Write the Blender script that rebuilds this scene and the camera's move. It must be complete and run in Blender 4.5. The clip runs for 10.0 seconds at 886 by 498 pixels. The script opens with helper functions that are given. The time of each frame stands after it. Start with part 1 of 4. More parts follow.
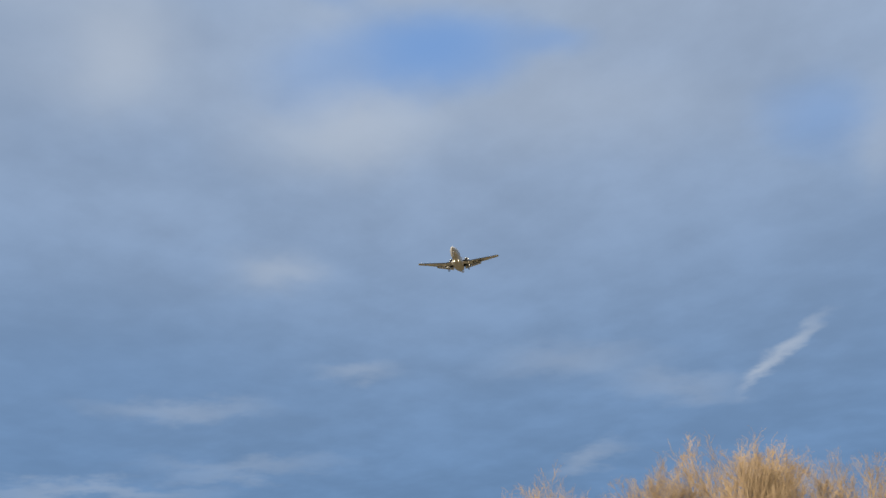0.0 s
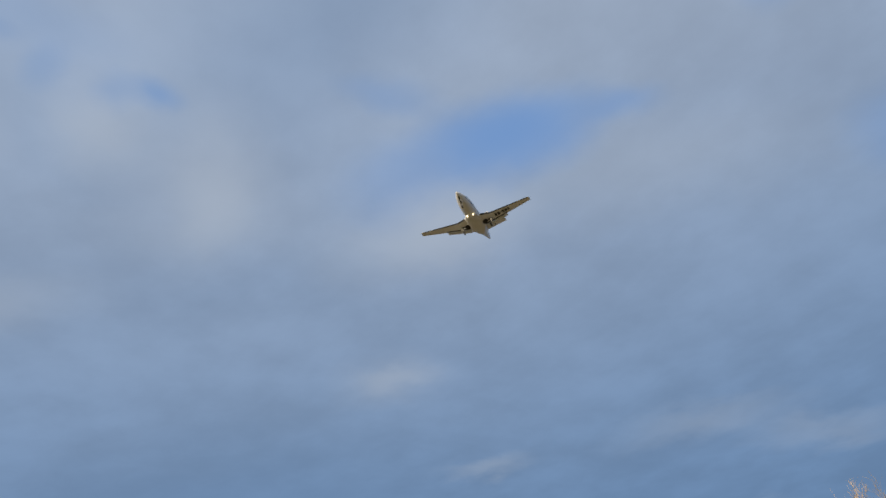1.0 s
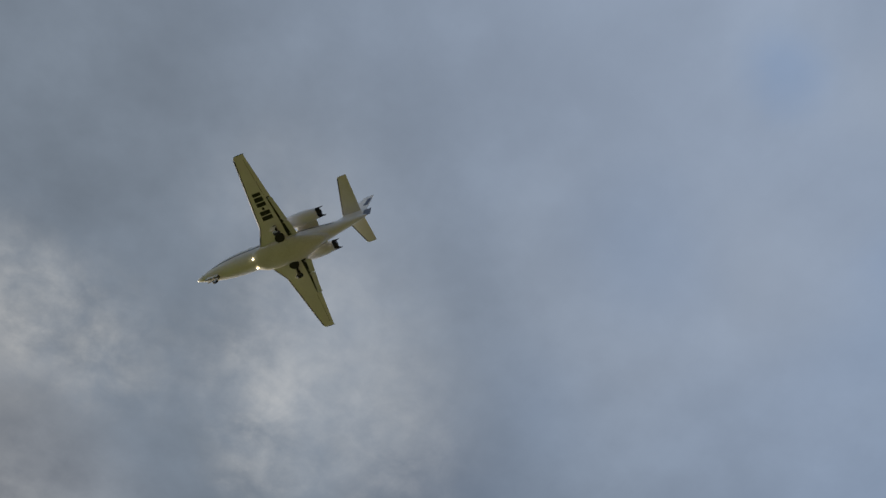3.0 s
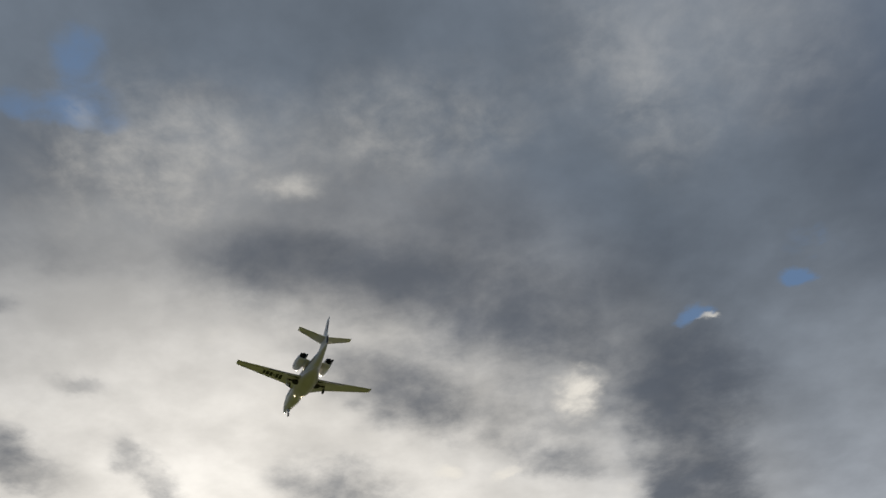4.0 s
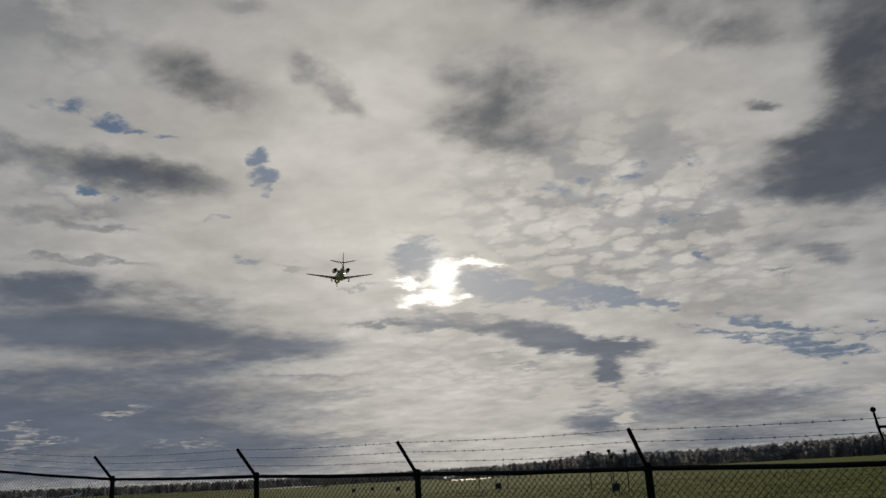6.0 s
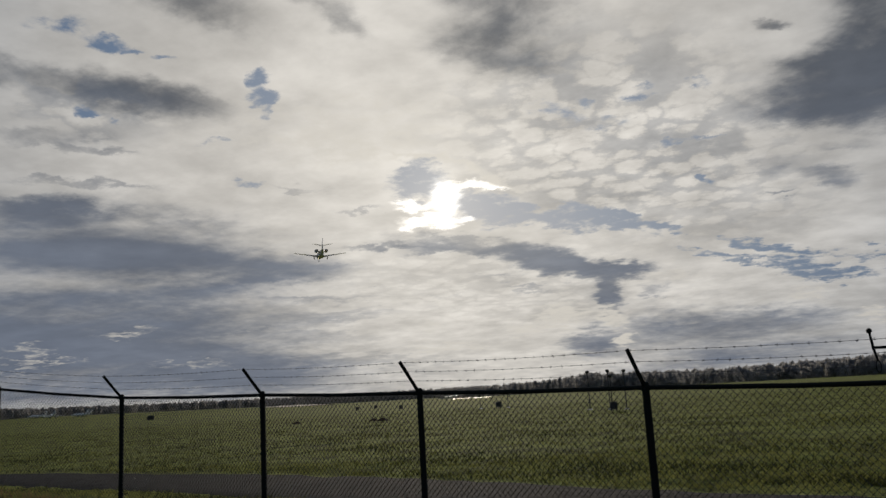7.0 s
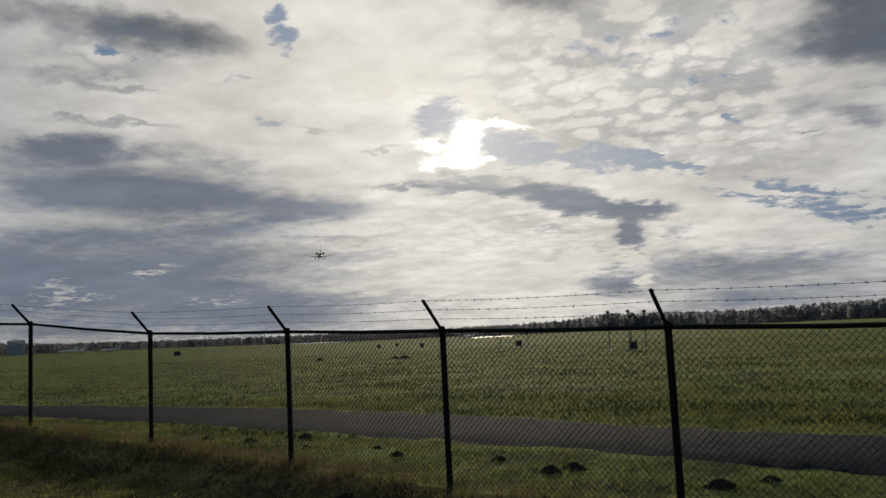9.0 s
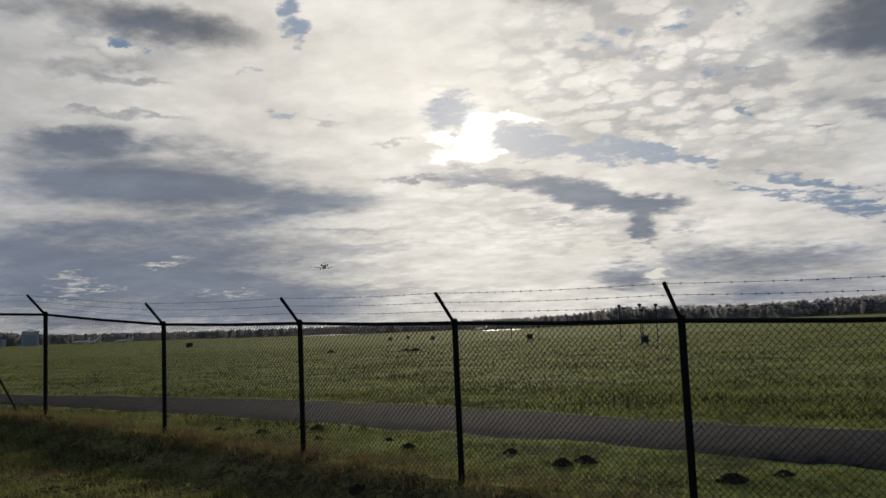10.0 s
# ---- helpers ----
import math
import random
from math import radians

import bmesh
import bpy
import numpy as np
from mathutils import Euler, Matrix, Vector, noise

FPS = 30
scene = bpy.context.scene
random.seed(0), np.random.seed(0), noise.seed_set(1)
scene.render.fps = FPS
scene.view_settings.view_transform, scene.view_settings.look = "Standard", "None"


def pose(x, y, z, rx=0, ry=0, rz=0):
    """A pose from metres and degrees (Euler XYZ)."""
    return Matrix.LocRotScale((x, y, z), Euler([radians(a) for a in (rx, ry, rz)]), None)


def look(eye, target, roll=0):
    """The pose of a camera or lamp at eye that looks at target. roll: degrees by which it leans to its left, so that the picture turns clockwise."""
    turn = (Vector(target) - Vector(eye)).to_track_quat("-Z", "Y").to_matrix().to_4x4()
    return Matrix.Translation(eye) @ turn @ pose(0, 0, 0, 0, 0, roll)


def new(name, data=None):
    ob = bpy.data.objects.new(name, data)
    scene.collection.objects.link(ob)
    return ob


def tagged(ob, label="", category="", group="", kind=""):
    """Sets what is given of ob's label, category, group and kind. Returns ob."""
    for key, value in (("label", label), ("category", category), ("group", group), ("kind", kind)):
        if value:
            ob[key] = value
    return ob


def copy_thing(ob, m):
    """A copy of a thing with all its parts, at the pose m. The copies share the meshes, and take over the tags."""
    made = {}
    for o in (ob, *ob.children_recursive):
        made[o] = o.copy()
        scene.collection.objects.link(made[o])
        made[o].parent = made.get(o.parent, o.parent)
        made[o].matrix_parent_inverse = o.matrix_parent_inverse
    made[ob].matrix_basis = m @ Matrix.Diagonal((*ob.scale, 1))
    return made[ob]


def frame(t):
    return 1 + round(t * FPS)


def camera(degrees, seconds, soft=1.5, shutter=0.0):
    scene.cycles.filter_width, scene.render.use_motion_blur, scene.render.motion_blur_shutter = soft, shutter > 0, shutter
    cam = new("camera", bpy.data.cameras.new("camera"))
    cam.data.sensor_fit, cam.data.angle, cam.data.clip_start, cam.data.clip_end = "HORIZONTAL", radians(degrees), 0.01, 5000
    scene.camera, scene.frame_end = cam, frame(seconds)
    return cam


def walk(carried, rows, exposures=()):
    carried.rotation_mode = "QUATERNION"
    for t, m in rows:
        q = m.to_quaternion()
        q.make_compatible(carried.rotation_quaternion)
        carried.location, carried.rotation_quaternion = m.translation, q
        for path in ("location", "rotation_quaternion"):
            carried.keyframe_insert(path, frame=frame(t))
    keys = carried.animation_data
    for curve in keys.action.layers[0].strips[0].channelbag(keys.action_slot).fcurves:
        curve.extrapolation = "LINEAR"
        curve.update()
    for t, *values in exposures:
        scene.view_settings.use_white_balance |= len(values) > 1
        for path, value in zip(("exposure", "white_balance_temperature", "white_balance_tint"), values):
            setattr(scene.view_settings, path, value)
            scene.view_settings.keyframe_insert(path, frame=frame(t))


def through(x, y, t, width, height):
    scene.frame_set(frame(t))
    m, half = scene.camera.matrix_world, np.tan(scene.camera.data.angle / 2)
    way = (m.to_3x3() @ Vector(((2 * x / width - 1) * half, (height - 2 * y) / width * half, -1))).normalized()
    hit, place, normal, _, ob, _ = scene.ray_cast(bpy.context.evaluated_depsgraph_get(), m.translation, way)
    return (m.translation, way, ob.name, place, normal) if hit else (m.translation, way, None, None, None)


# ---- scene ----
# ---- camera and its walk ----
EYE = (0.0, 0.0, 1.65)
SECONDS = 10.0
cam = camera(57.6, SECONDS)


def aim(t, yaw, pitch, roll):
    """The camera near EYE, swaying a few centimetres: turned left by yaw, up by pitch, rolled about its own axis."""
    sway = min(1.0, (SECONDS - t) / 2.5)
    return pose(EYE[0] + 0.04 * sway, EYE[1] + 0.012 * sway, EYE[2] + 0.014 * sway, 90 + pitch, 0, yaw) @ pose(0, 0, 0, 0, 0, roll)


WALK = [
    (0.00, -135.01, 24.32, -2.75),
    (0.50, -129.88, 27.57, -4.14),
    (1.00, -127.83, 31.33, -9.79),
    (1.50, -120.72, 39.19, -13.79),
    (2.00, -107.35, 49.87, -16.84),
    (2.50, -79.76, 59.99, -15.90),
    (2.70, -62.87, 62.55, -10.84),
    (2.90, -47.13, 63.02, -8.51),
    (3.10, -33.46, 61.26, -6.45),
    (3.30, -21.75, 57.95, -4.82),
    (3.50, -11.91, 53.75, -3.82),
    (3.65, -5.70, 50.43, -3.60),
    (3.80, -0.43, 47.25, -3.91),
    (4.00, 4.92, 43.03, -5.34),
    (4.50, 12.01, 34.45, -3.98),
    (5.00, 16.99, 26.24, -4.10),
    (5.50, 19.40, 20.15, -3.67),
    (6.00, 20.09, 15.39, -3.45),
    (6.40, 20.38, 12.74, -3.36),
    (6.80, 20.49, 10.76, -3.35),
    (7.15, 20.61, 9.45, -3.35),
    (7.50, 20.88, 8.40, -3.31),
    (8.00, 21.36, 7.21, -3.21),
    (8.50, 21.85, 6.32, -3.10),
    (9.00, 22.28, 5.75, -2.86),
    (9.50, 22.69, 5.45, -2.68),
    (10.00, 23.10, 5.29, -2.55),
]
walk(cam, [(t, aim(t, y, p, r)) for t, y, p, r in WALK],
     exposures=[(0.0, 1.0), (1.0, 0.85), (1.7, 0.72), (2.7, 0.65), (3.8, 0.3), (4.1, 0.08), (4.5, -0.48), (5.0, -1.0), (5.5, -0.84), (6.2, -0.52), (7.4, -0.27), (8.3, -0.20), (10.0, -0.02)])

# ---- sun and sky ----
SUN_AZ, SUN_EL = 20.2, 13.6


def way(az, el):
    """The unit vector towards an azimuth (left of +y) and an elevation, in degrees."""
    a, e = radians(az), radians(el)
    return Vector((-math.sin(a) * math.cos(e), math.cos(a) * math.cos(e), math.sin(e)))


sun_lamp = bpy.data.lights.new("sun", "SUN")
sun_lamp.energy, sun_lamp.angle, sun_lamp.color = 3.2, radians(0.6), (1.0, 0.86, 0.66)
sun = new("sun", sun_lamp)
sun.matrix_world = look(way(SUN_AZ, SUN_EL) * 50, (0, 0, 0))

world = bpy.data.worlds.new("sky")
scene.world = world
world.use_nodes = True
W = world.node_tree
W.nodes.clear()


def node(tree, kind, inputs=None, operation="", data_type="", interpolation_type="", use_clamp=False, gradient_type="", vector_type=""):
    n = tree.nodes.new(kind)
    if operation:
        n.operation = operation
    if data_type:
        n.data_type = data_type
    if interpolation_type:
        n.interpolation_type = interpolation_type
    if use_clamp:
        n.use_clamp = True
    if gradient_type:
        n.gradient_type = gradient_type
    if vector_type:
        n.vector_type = vector_type
    for k, v in (inputs or {}).items():
        if isinstance(v, bpy.types.NodeSocket):
            tree.links.new(v, n.inputs[k])
        else:
            n.inputs[k].default_value = v
    return n


def wmath(op, a, b=0.0, clamp=False):
    return node(W, "ShaderNodeMath", {0: a, 1: b}, operation=op, use_clamp=clamp).outputs[0]


def wvec(op, a, b=(0, 0, 0)):
    n = node(W, "ShaderNodeVectorMath", {0: a, 1: b}, operation=op)
    return n.outputs["Value"] if op in ("DOT_PRODUCT", "LENGTH") else n.outputs[0]


def wramp(x, lo, hi, a=0.0, b=1.0):
    return node(W, "ShaderNodeMapRange", {0: x, 1: lo, 2: hi, 3: a, 4: b}, interpolation_type="SMOOTHSTEP").outputs[0]


def wmix(f, a, b):
    n = node(W, "ShaderNodeMix", data_type="RGBA")
    for k, v in ((0, f), (6, a), (7, b)):
        if isinstance(v, bpy.types.NodeSocket):
            W.links.new(v, n.inputs[k])
        else:
            n.inputs[k].default_value = v if k == 0 else (*v, 1.0)
    return n.outputs[2]


def wnoise(vec, scale, detail=5.0, rough=0.55, colour=False, warp=0.0):
    n = node(W, "ShaderNodeTexNoise", {"Vector": vec, "Scale": scale, "Detail": detail, "Roughness": rough, "Distortion": warp})
    return n.outputs["Color" if colour else "Fac"]


heading = node(W, "ShaderNodeTexCoord").outputs["Generated"]
# The clouds: a warped direction gives them ragged edges; soft patches of blue, light and dark lie where the sky has them.
sunward = tuple(way(SUN_AZ, SUN_EL))
toward = wvec("DOT_PRODUCT", heading, sunward)
front = wramp(toward, 0.05, 0.75)
split = node(W, "ShaderNodeSeparateXYZ", {0: heading})
height = split.outputs[2]
lift = wmath("ADD", wmath("MAXIMUM", height, 0.0), 0.16)
plane = node(W, "ShaderNodeCombineXYZ", {0: wmath("DIVIDE", split.outputs[0], lift), 1: wmath("DIVIDE", split.outputs[1], lift), 2: 0.0}).outputs[0]
swirl = wvec("SUBTRACT", wnoise(plane, 3.2, 4.0, 0.55, True), (0.5, 0.5, 0.5))
flick = wvec("SUBTRACT", wnoise(plane, 9.0, 7.0, 0.62, True), (0.5, 0.5, 0.5))


def scaled(vec, by):
    return node(W, "ShaderNodeVectorMath", {0: vec, "Scale": by}, operation="SCALE").outputs[0]


ragged = wvec("ADD", heading, wvec("ADD", scaled(swirl, wramp(front, 0.0, 0.8, 0.075, 0.022)), scaled(flick, wmath("ADD", 0.02, wmath("MULTIPLY", front, 0.026)))))
PATCHES = {"blue": [], "light": [], "dark": [], "core": [], "ripple": []}


def patch(kind, az, el, wide, high, tilt, amount, edge):
    """A patch of cloud or clear sky: its place, size and tilt in degrees, how strong it is and how soft its edge."""
    d = way(az, el)
    r = d.cross(Vector((0, 0, 1))).normalized()
    u = r.cross(d)
    a = radians(tilt)
    e1 = r * math.cos(a) + u * math.sin(a)
    e2 = d.cross(e1)
    turn = Matrix((e1, e2, e1.cross(e2))).transposed().to_euler()
    edge = 0.55 + 0.45 * edge
    grow = 0.5 * (1.0 + 0.55 * edge)
    m = node(W, "ShaderNodeMapping", {"Vector": ragged, "Location": d, "Rotation": turn,
             "Scale": (radians(wide) * grow, radians(high) * grow, 0.7)}, vector_type="TEXTURE").outputs[0]
    g = node(W, "ShaderNodeTexGradient", {0: m}, gradient_type="SPHERICAL").outputs[1]
    PATCHES[kind].append(wramp(g, 0.0, edge, 0.0, amount))


def together(kind):
    """All patches of a kind as one cover, from 0 to 1."""
    rest = None
    for p in PATCHES[kind]:
        q = wmath("SUBTRACT", 1.0, p)
        rest = q if rest is None else wmath("MULTIPLY", rest, q)
    return wmath("SUBTRACT", 1.0, rest)


# towards the sun
patch("blue", 22.1, 14.7, 4.4, 3.2, 12, 0.95, 0.4)
patch("blue", 16.7, 12.4, 6.8, 2.5, -12, 0.95, 0.4)
patch("blue", 12.5, 11.5, 7.5, 1.6, -13, 0.90, 0.4)
patch("blue", 8.4, 11.2, 8.1, 1.3, -20, 0.95, 0.5)
patch("blue", 5.3, 10.3, 4.5, 0.5, -15, 0.80, 0.6)
patch("blue", -2.1, 8.1, 7.9, 0.8, -16, 0.85, 0.5)
patch("blue", 0.8, 7.6, 7.5, 0.5, -17, 0.75, 0.6)
patch("blue", -3.3, 6.7, 5.7, 1.0, -12, 0.85, 0.5)
patch("blue", -5.2, 5.9, 6.2, 0.8, -7, 0.65, 0.7)
patch("blue", -7.4, 6.9, 3.4, 0.8, -7, 0.55, 0.8)
patch("core", 20.1, 13.4, 2.1, 2.6, 6, 1.00, 0.8)
patch("core", 18.0, 14.3, 3.3, 0.8, -4, 0.80, 0.8)
patch("core", 21.5, 11.9, 4.0, 1.0, -3, 0.90, 0.8)
patch("core", 18.8, 11.9, 1.4, 0.5, -4, 0.60, 0.8)
patch("core", 22.5, 13.0, 2.6, 0.6, -3, 0.75, 0.8)
patch("core", 16.2, 14.0, 1.8, 0.4, -4, 0.50, 0.8)
patch("light", 21.0, 16.4, 7.1, 0.6, -13, 0.90, 0.6)
patch("light", 16.9, 14.9, 5.6, 0.9, -29, 0.90, 0.6)
patch("dark", 18.1, 10.1, 13.2, 1.4, -7, 0.68, 0.6)
patch("dark", 12.1, 8.4, 11.0, 1.8, -13, 0.90, 0.5)
patch("dark", 7.8, 7.6, 4.4, 1.4, -5, 0.85, 0.4)
patch("dark", 9.1, 6.2, 2.1, 3.5, 0, 1.00, 0.4)
patch("dark", 9.0, 4.7, 1.2, 1.7, -4, 0.75, 0.5)
patch("dark", 21.0, 9.8, 5.6, 0.8, -3, 0.40, 0.8)
patch("dark", 5.9, 5.9, 2.3, 1.1, 10, 0.60, 0.6)
patch("light", 12.4, 4.7, 3.7, 1.6, 6, 0.90, 0.5)
patch("light", 9.2, 4.4, 2.3, 1.6, -4, 0.80, 0.5)
patch("light", 15.1, 4.0, 3.3, 1.0, -4, 0.70, 0.6)
patch("light", 8.3, 2.8, 1.4, 1.2, -4, 0.90, 0.5)
patch("light", -7.2, 3.2, 1.9, 1.5, -5, 0.75, 0.5)
patch("light", -3.4, 4.7, 3.0, 1.0, -6, 0.55, 0.7)
patch("light", 5.3, 6.7, 5.6, 1.2, -9, 0.50, 0.8)
patch("dark", 1.3, 2.9, 17.7, 3.6, -2, 0.75, 0.7)
patch("dark", 10.7, 2.7, 4.3, 1.8, -4, 0.65, 0.5)
patch("dark", 3.3, 0.9, 22.2, 2.6, -2, 0.60, 0.9)
patch("dark", 42.4, 10.2, 19.4, 6.0, -3, 0.80, 0.7)
patch("dark", 46.8, 12.5, 9.1, 2.0, -1, 0.65, 0.6)
patch("dark", 35.4, 9.0, 15.8, 2.1, -1, 0.60, 0.7)
patch("dark", 41.6, 5.7, 23.0, 3.7, -1, 0.80, 0.7)
patch("dark", 46.1, 6.9, 10.5, 2.2, -0, 0.50, 0.8)
patch("dark", 33.2, 4.2, 22.0, 1.7, -2, 0.60, 0.8)
patch("dark", 39.9, 3.3, 22.8, 1.7, -2, 0.50, 0.9)
patch("dark", 26.8, 5.5, 12.7, 1.0, 1, 0.42, 0.7)
patch("dark", 28.4, 6.8, 9.8, 0.7, 1, 0.40, 0.7)
patch("dark", 27.0, 2.4, 15.7, 1.0, -2, 0.40, 0.9)
patch("dark", 39.9, 2.2, 35.1, 4.9, -4, 0.85, 1.0)
patch("dark", 49.9, 4.8, 9.2, 7.0, -1, 0.45, 1.0)
patch("dark", 42.4, 7.9, 26.3, 12.3, -0, 0.50, 1.0)
patch("light", 42.4, 4.9, 4.5, 0.6, 1, 0.42, 0.9)
patch("light", 34.9, 4.4, 2.6, 0.4, -2, 0.45, 0.9)
patch("light", 48.0, 4.0, 3.5, 0.6, -5, 0.35, 0.9)
patch("light", 47.1, 3.2, 5.5, 0.4, -2, 0.35, 0.7)
patch("light", 48.0, 2.5, 4.8, 0.4, -2, 0.30, 0.8)
patch("light", 38.1, 2.7, 6.9, 0.4, -3, 0.30, 0.8)
patch("light", 21.8, 4.4, 1.8, 1.0, -3, 0.50, 0.7)
patch("light", 20.6, 3.0, 8.8, 0.5, -0, 0.60, 0.8)
patch("dark", 17.0, 7.8, 4.8, 0.6, -4, 0.40, 0.6)
patch("dark", 14.7, 6.8, 5.2, 0.4, -4, 0.36, 0.6)
patch("dark", 20.3, 6.8, 5.2, 0.4, -3, 0.36, 0.6)
patch("dark", 25.0, 10.4, 5.6, 0.5, 1, 0.45, 0.6)
patch("dark", 26.5, 12.9, 3.6, 0.4, -2, 0.40, 0.6)
patch("dark", 45.2, 20.7, 16.2, 2.9, -7, 0.70, 0.6)
patch("dark", 38.6, 20.7, 7.0, 2.0, -13, 0.50, 0.7)
patch("blue", 45.0, 19.3, 2.1, 0.9, -17, 0.65, 0.6)
patch("blue", 43.1, 18.6, 1.2, 0.6, 4, 0.55, 0.7)
patch("blue", 43.8, 23.7, 2.7, 1.1, -10, 0.75, 0.6)
patch("blue", 42.0, 23.3, 2.2, 0.5, 5, 0.55, 0.7)
patch("blue", 36.7, 17.7, 2.8, 0.6, -4, 0.60, 0.6)
patch("blue", 34.3, 15.0, 2.0, 1.0, 5, 0.80, 0.6)
patch("blue", 33.4, 22.1, 1.7, 1.3, 1, 0.95, 0.5)
patch("blue", 33.3, 20.9, 2.0, 1.3, 1, 0.95, 0.5)
patch("blue", 33.1, 19.8, 1.0, 0.9, 1, 0.60, 0.7)
patch("dark", 48.2, 17.5, 6.9, 1.1, 1, 0.45, 0.7)
patch("dark", 45.2, 16.9, 8.0, 0.7, -0, 0.40, 0.7)
patch("dark", 30.5, 14.6, 5.8, 0.4, -7, 0.33, 0.7)
patch("dark", 45.2, 14.7, 10.0, 0.5, -0, 0.36, 0.7)
patch("dark", 15.0, 23.3, 10.8, 4.1, -13, 0.50, 0.7)
patch("dark", -8.3, 17.4, 7.7, 6.2, -4, 0.85, 0.5)
patch("dark", -5.5, 16.6, 8.7, 2.6, -3, 0.60, 0.6)
patch("blue", 11.9, 18.9, 4.7, 1.3, -16, 0.50, 0.7)
patch("blue", 9.4, 19.2, 1.3, 0.9, -7, 0.65, 0.6)
patch("blue", 8.2, 17.7, 3.6, 1.0, -7, 0.50, 0.7)
patch("blue", 5.2, 19.3, 3.1, 1.2, -4, 0.55, 0.7)
patch("blue", 1.7, 19.5, 2.6, 0.7, -10, 0.55, 0.7)
patch("blue", 3.4, 15.9, 2.3, 0.7, -8, 0.55, 0.7)
patch("blue", 1.2, 15.7, 3.0, 0.5, -9, 0.50, 0.7)
patch("blue", 1.8, 13.3, 1.0, 0.8, -8, 0.75, 0.6)
patch("dark", -2.7, 13.6, 3.4, 2.0, 1, 0.45, 0.7)
patch("dark", -6.0, 12.1, 4.2, 1.6, -10, 0.45, 0.7)
patch("dark", -2.5, 11.6, 2.2, 0.4, -9, 0.40, 0.6)
patch("dark", 0.2, 10.1, 1.9, 0.6, -7, 0.45, 0.6)
patch("dark", -6.9, 14.0, 3.5, 0.9, -11, 0.35, 0.7)
patch("ripple", 7.5, 15.7, 24.1, 10.3, -17, 0.95, 0.7)
patch("ripple", 11.7, 13.8, 12.5, 3.5, -26, 0.60, 0.8)
patch("ripple", 45.2, 19.6, 10.4, 4.3, -6, 0.70, 0.8)
patch("ripple", 16.3, 6.9, 28.2, 6.0, -6, 0.50, 0.9)
patch("dark", 37.2, 26.9, 10.2, 3.6, -18, 0.65, 0.6)
patch("dark", 28.3, 27.2, 7.0, 2.4, -34, 0.55, 0.6)
patch("dark", 14.0, 26.5, 12.0, 5.6, -20, 0.60, 0.8)
patch("dark", 15.6, 23.4, 9.6, 3.6, -15, 0.40, 0.8)
patch("dark", 11.7, 34.2, 12.6, 3.9, -17, 0.50, 0.8)
patch("dark", 6.4, 31.4, 10.9, 3.3, -10, 0.45, 0.8)
patch("dark", -11.6, 22.3, 8.4, 15.4, -5, 0.90, 0.5)
patch("dark", -6.8, 18.0, 10.9, 4.5, -1, 0.75, 0.6)
patch("dark", -13.9, 30.3, 9.0, 9.8, -21, 0.75, 0.6)
patch("dark", -3.2, 27.1, 6.5, 2.3, -14, 0.40, 0.8)
patch("dark", 13.7, 41.4, 28.8, 5.6, -6, 0.60, 0.9)
patch("dark", -1.9, 37.1, 19.7, 5.2, -16, 0.50, 0.9)
patch("dark", 34.6, 31.9, 4.5, 1.6, 5, 0.45, 0.7)
patch("dark", 42.2, 35.8, 4.1, 1.7, 11, 0.50, 0.7)
patch("dark", 40.4, 39.3, 11.1, 3.9, 11, 0.35, 0.9)
patch("dark", 50.0, 35.0, 1.4, 1.5, 16, 0.45, 0.7)
patch("dark", -3.7, 22.3, 2.3, 1.0, -2, 0.55, 0.6)
patch("dark", 45.0, 18.1, 4.6, 0.8, -8, 0.35, 0.7)
patch("blue", 45.0, 33.9, 1.2, 1.7, 12, 0.75, 0.6)
patch("blue", 46.8, 24.5, 3.8, 1.5, 9, 0.65, 0.7)
patch("blue", 43.7, 23.6, 2.5, 0.8, 7, 0.55, 0.7)
patch("blue", 39.7, 23.1, 2.5, 0.4, 5, 0.50, 0.7)
patch("blue", -15.2, 34.9, 3.0, 1.5, 4, 0.45, 0.7)
patch("light", -4.7, 31.8, 3.9, 4.4, 5, 0.80, 0.9)
patch("light", 6.2, 27.6, 2.1, 1.0, -9, 0.60, 0.6)
patch("light", 1.4, 27.4, 2.8, 0.8, 19, 0.50, 0.7)
patch("light", -15.9, 34.4, 1.4, 0.7, -24, 0.45, 0.7)
patch("light", 22.7, 36.4, 11.0, 4.3, -1, 0.22, 1.0)
patch("light", 18.6, 32.4, 6.0, 4.0, -3, 0.30, 0.9)
patch("light", 40.4, 29.8, 7.7, 1.5, 1, 0.35, 0.8)
patch("light", 48.4, 31.0, 5.0, 2.3, -10, 0.45, 0.8)
patch("light", 26.9, 18.7, 21.5, 6.6, -1, 0.50, 0.9)
patch("light", -6.8, 24.3, 3.1, 5.2, 7, 0.30, 0.9)
patch("ripple", 47.4, 31.9, 7.7, 12.0, 13, 0.60, 0.9)
patch("ripple", 6.7, 19.3, 18.4, 10.2, -18, 0.70, 0.8)
patch("dark", 5.1, 38.1, 43.8, 14.3, -11, 0.45, 1.0)
patch("dark", -0.3, 31.2, 19.3, 9.9, -13, 0.35, 1.0)
patch("blue", -24.4, 34.7, 2.5, 1.4, -24, 0.80, 0.6)
patch("blue", -26.3, 36.5, 4.3, 2.4, -26, 0.35, 0.8)
patch("blue", -15.7, 34.8, 2.8, 1.0, -2, 0.65, 0.6)
patch("light", -16.7, 34.3, 1.2, 0.5, -18, 0.60, 0.6)
patch("dark", -34.5, 44.7, 11.5, 12.5, -36, 0.60, 1.0)
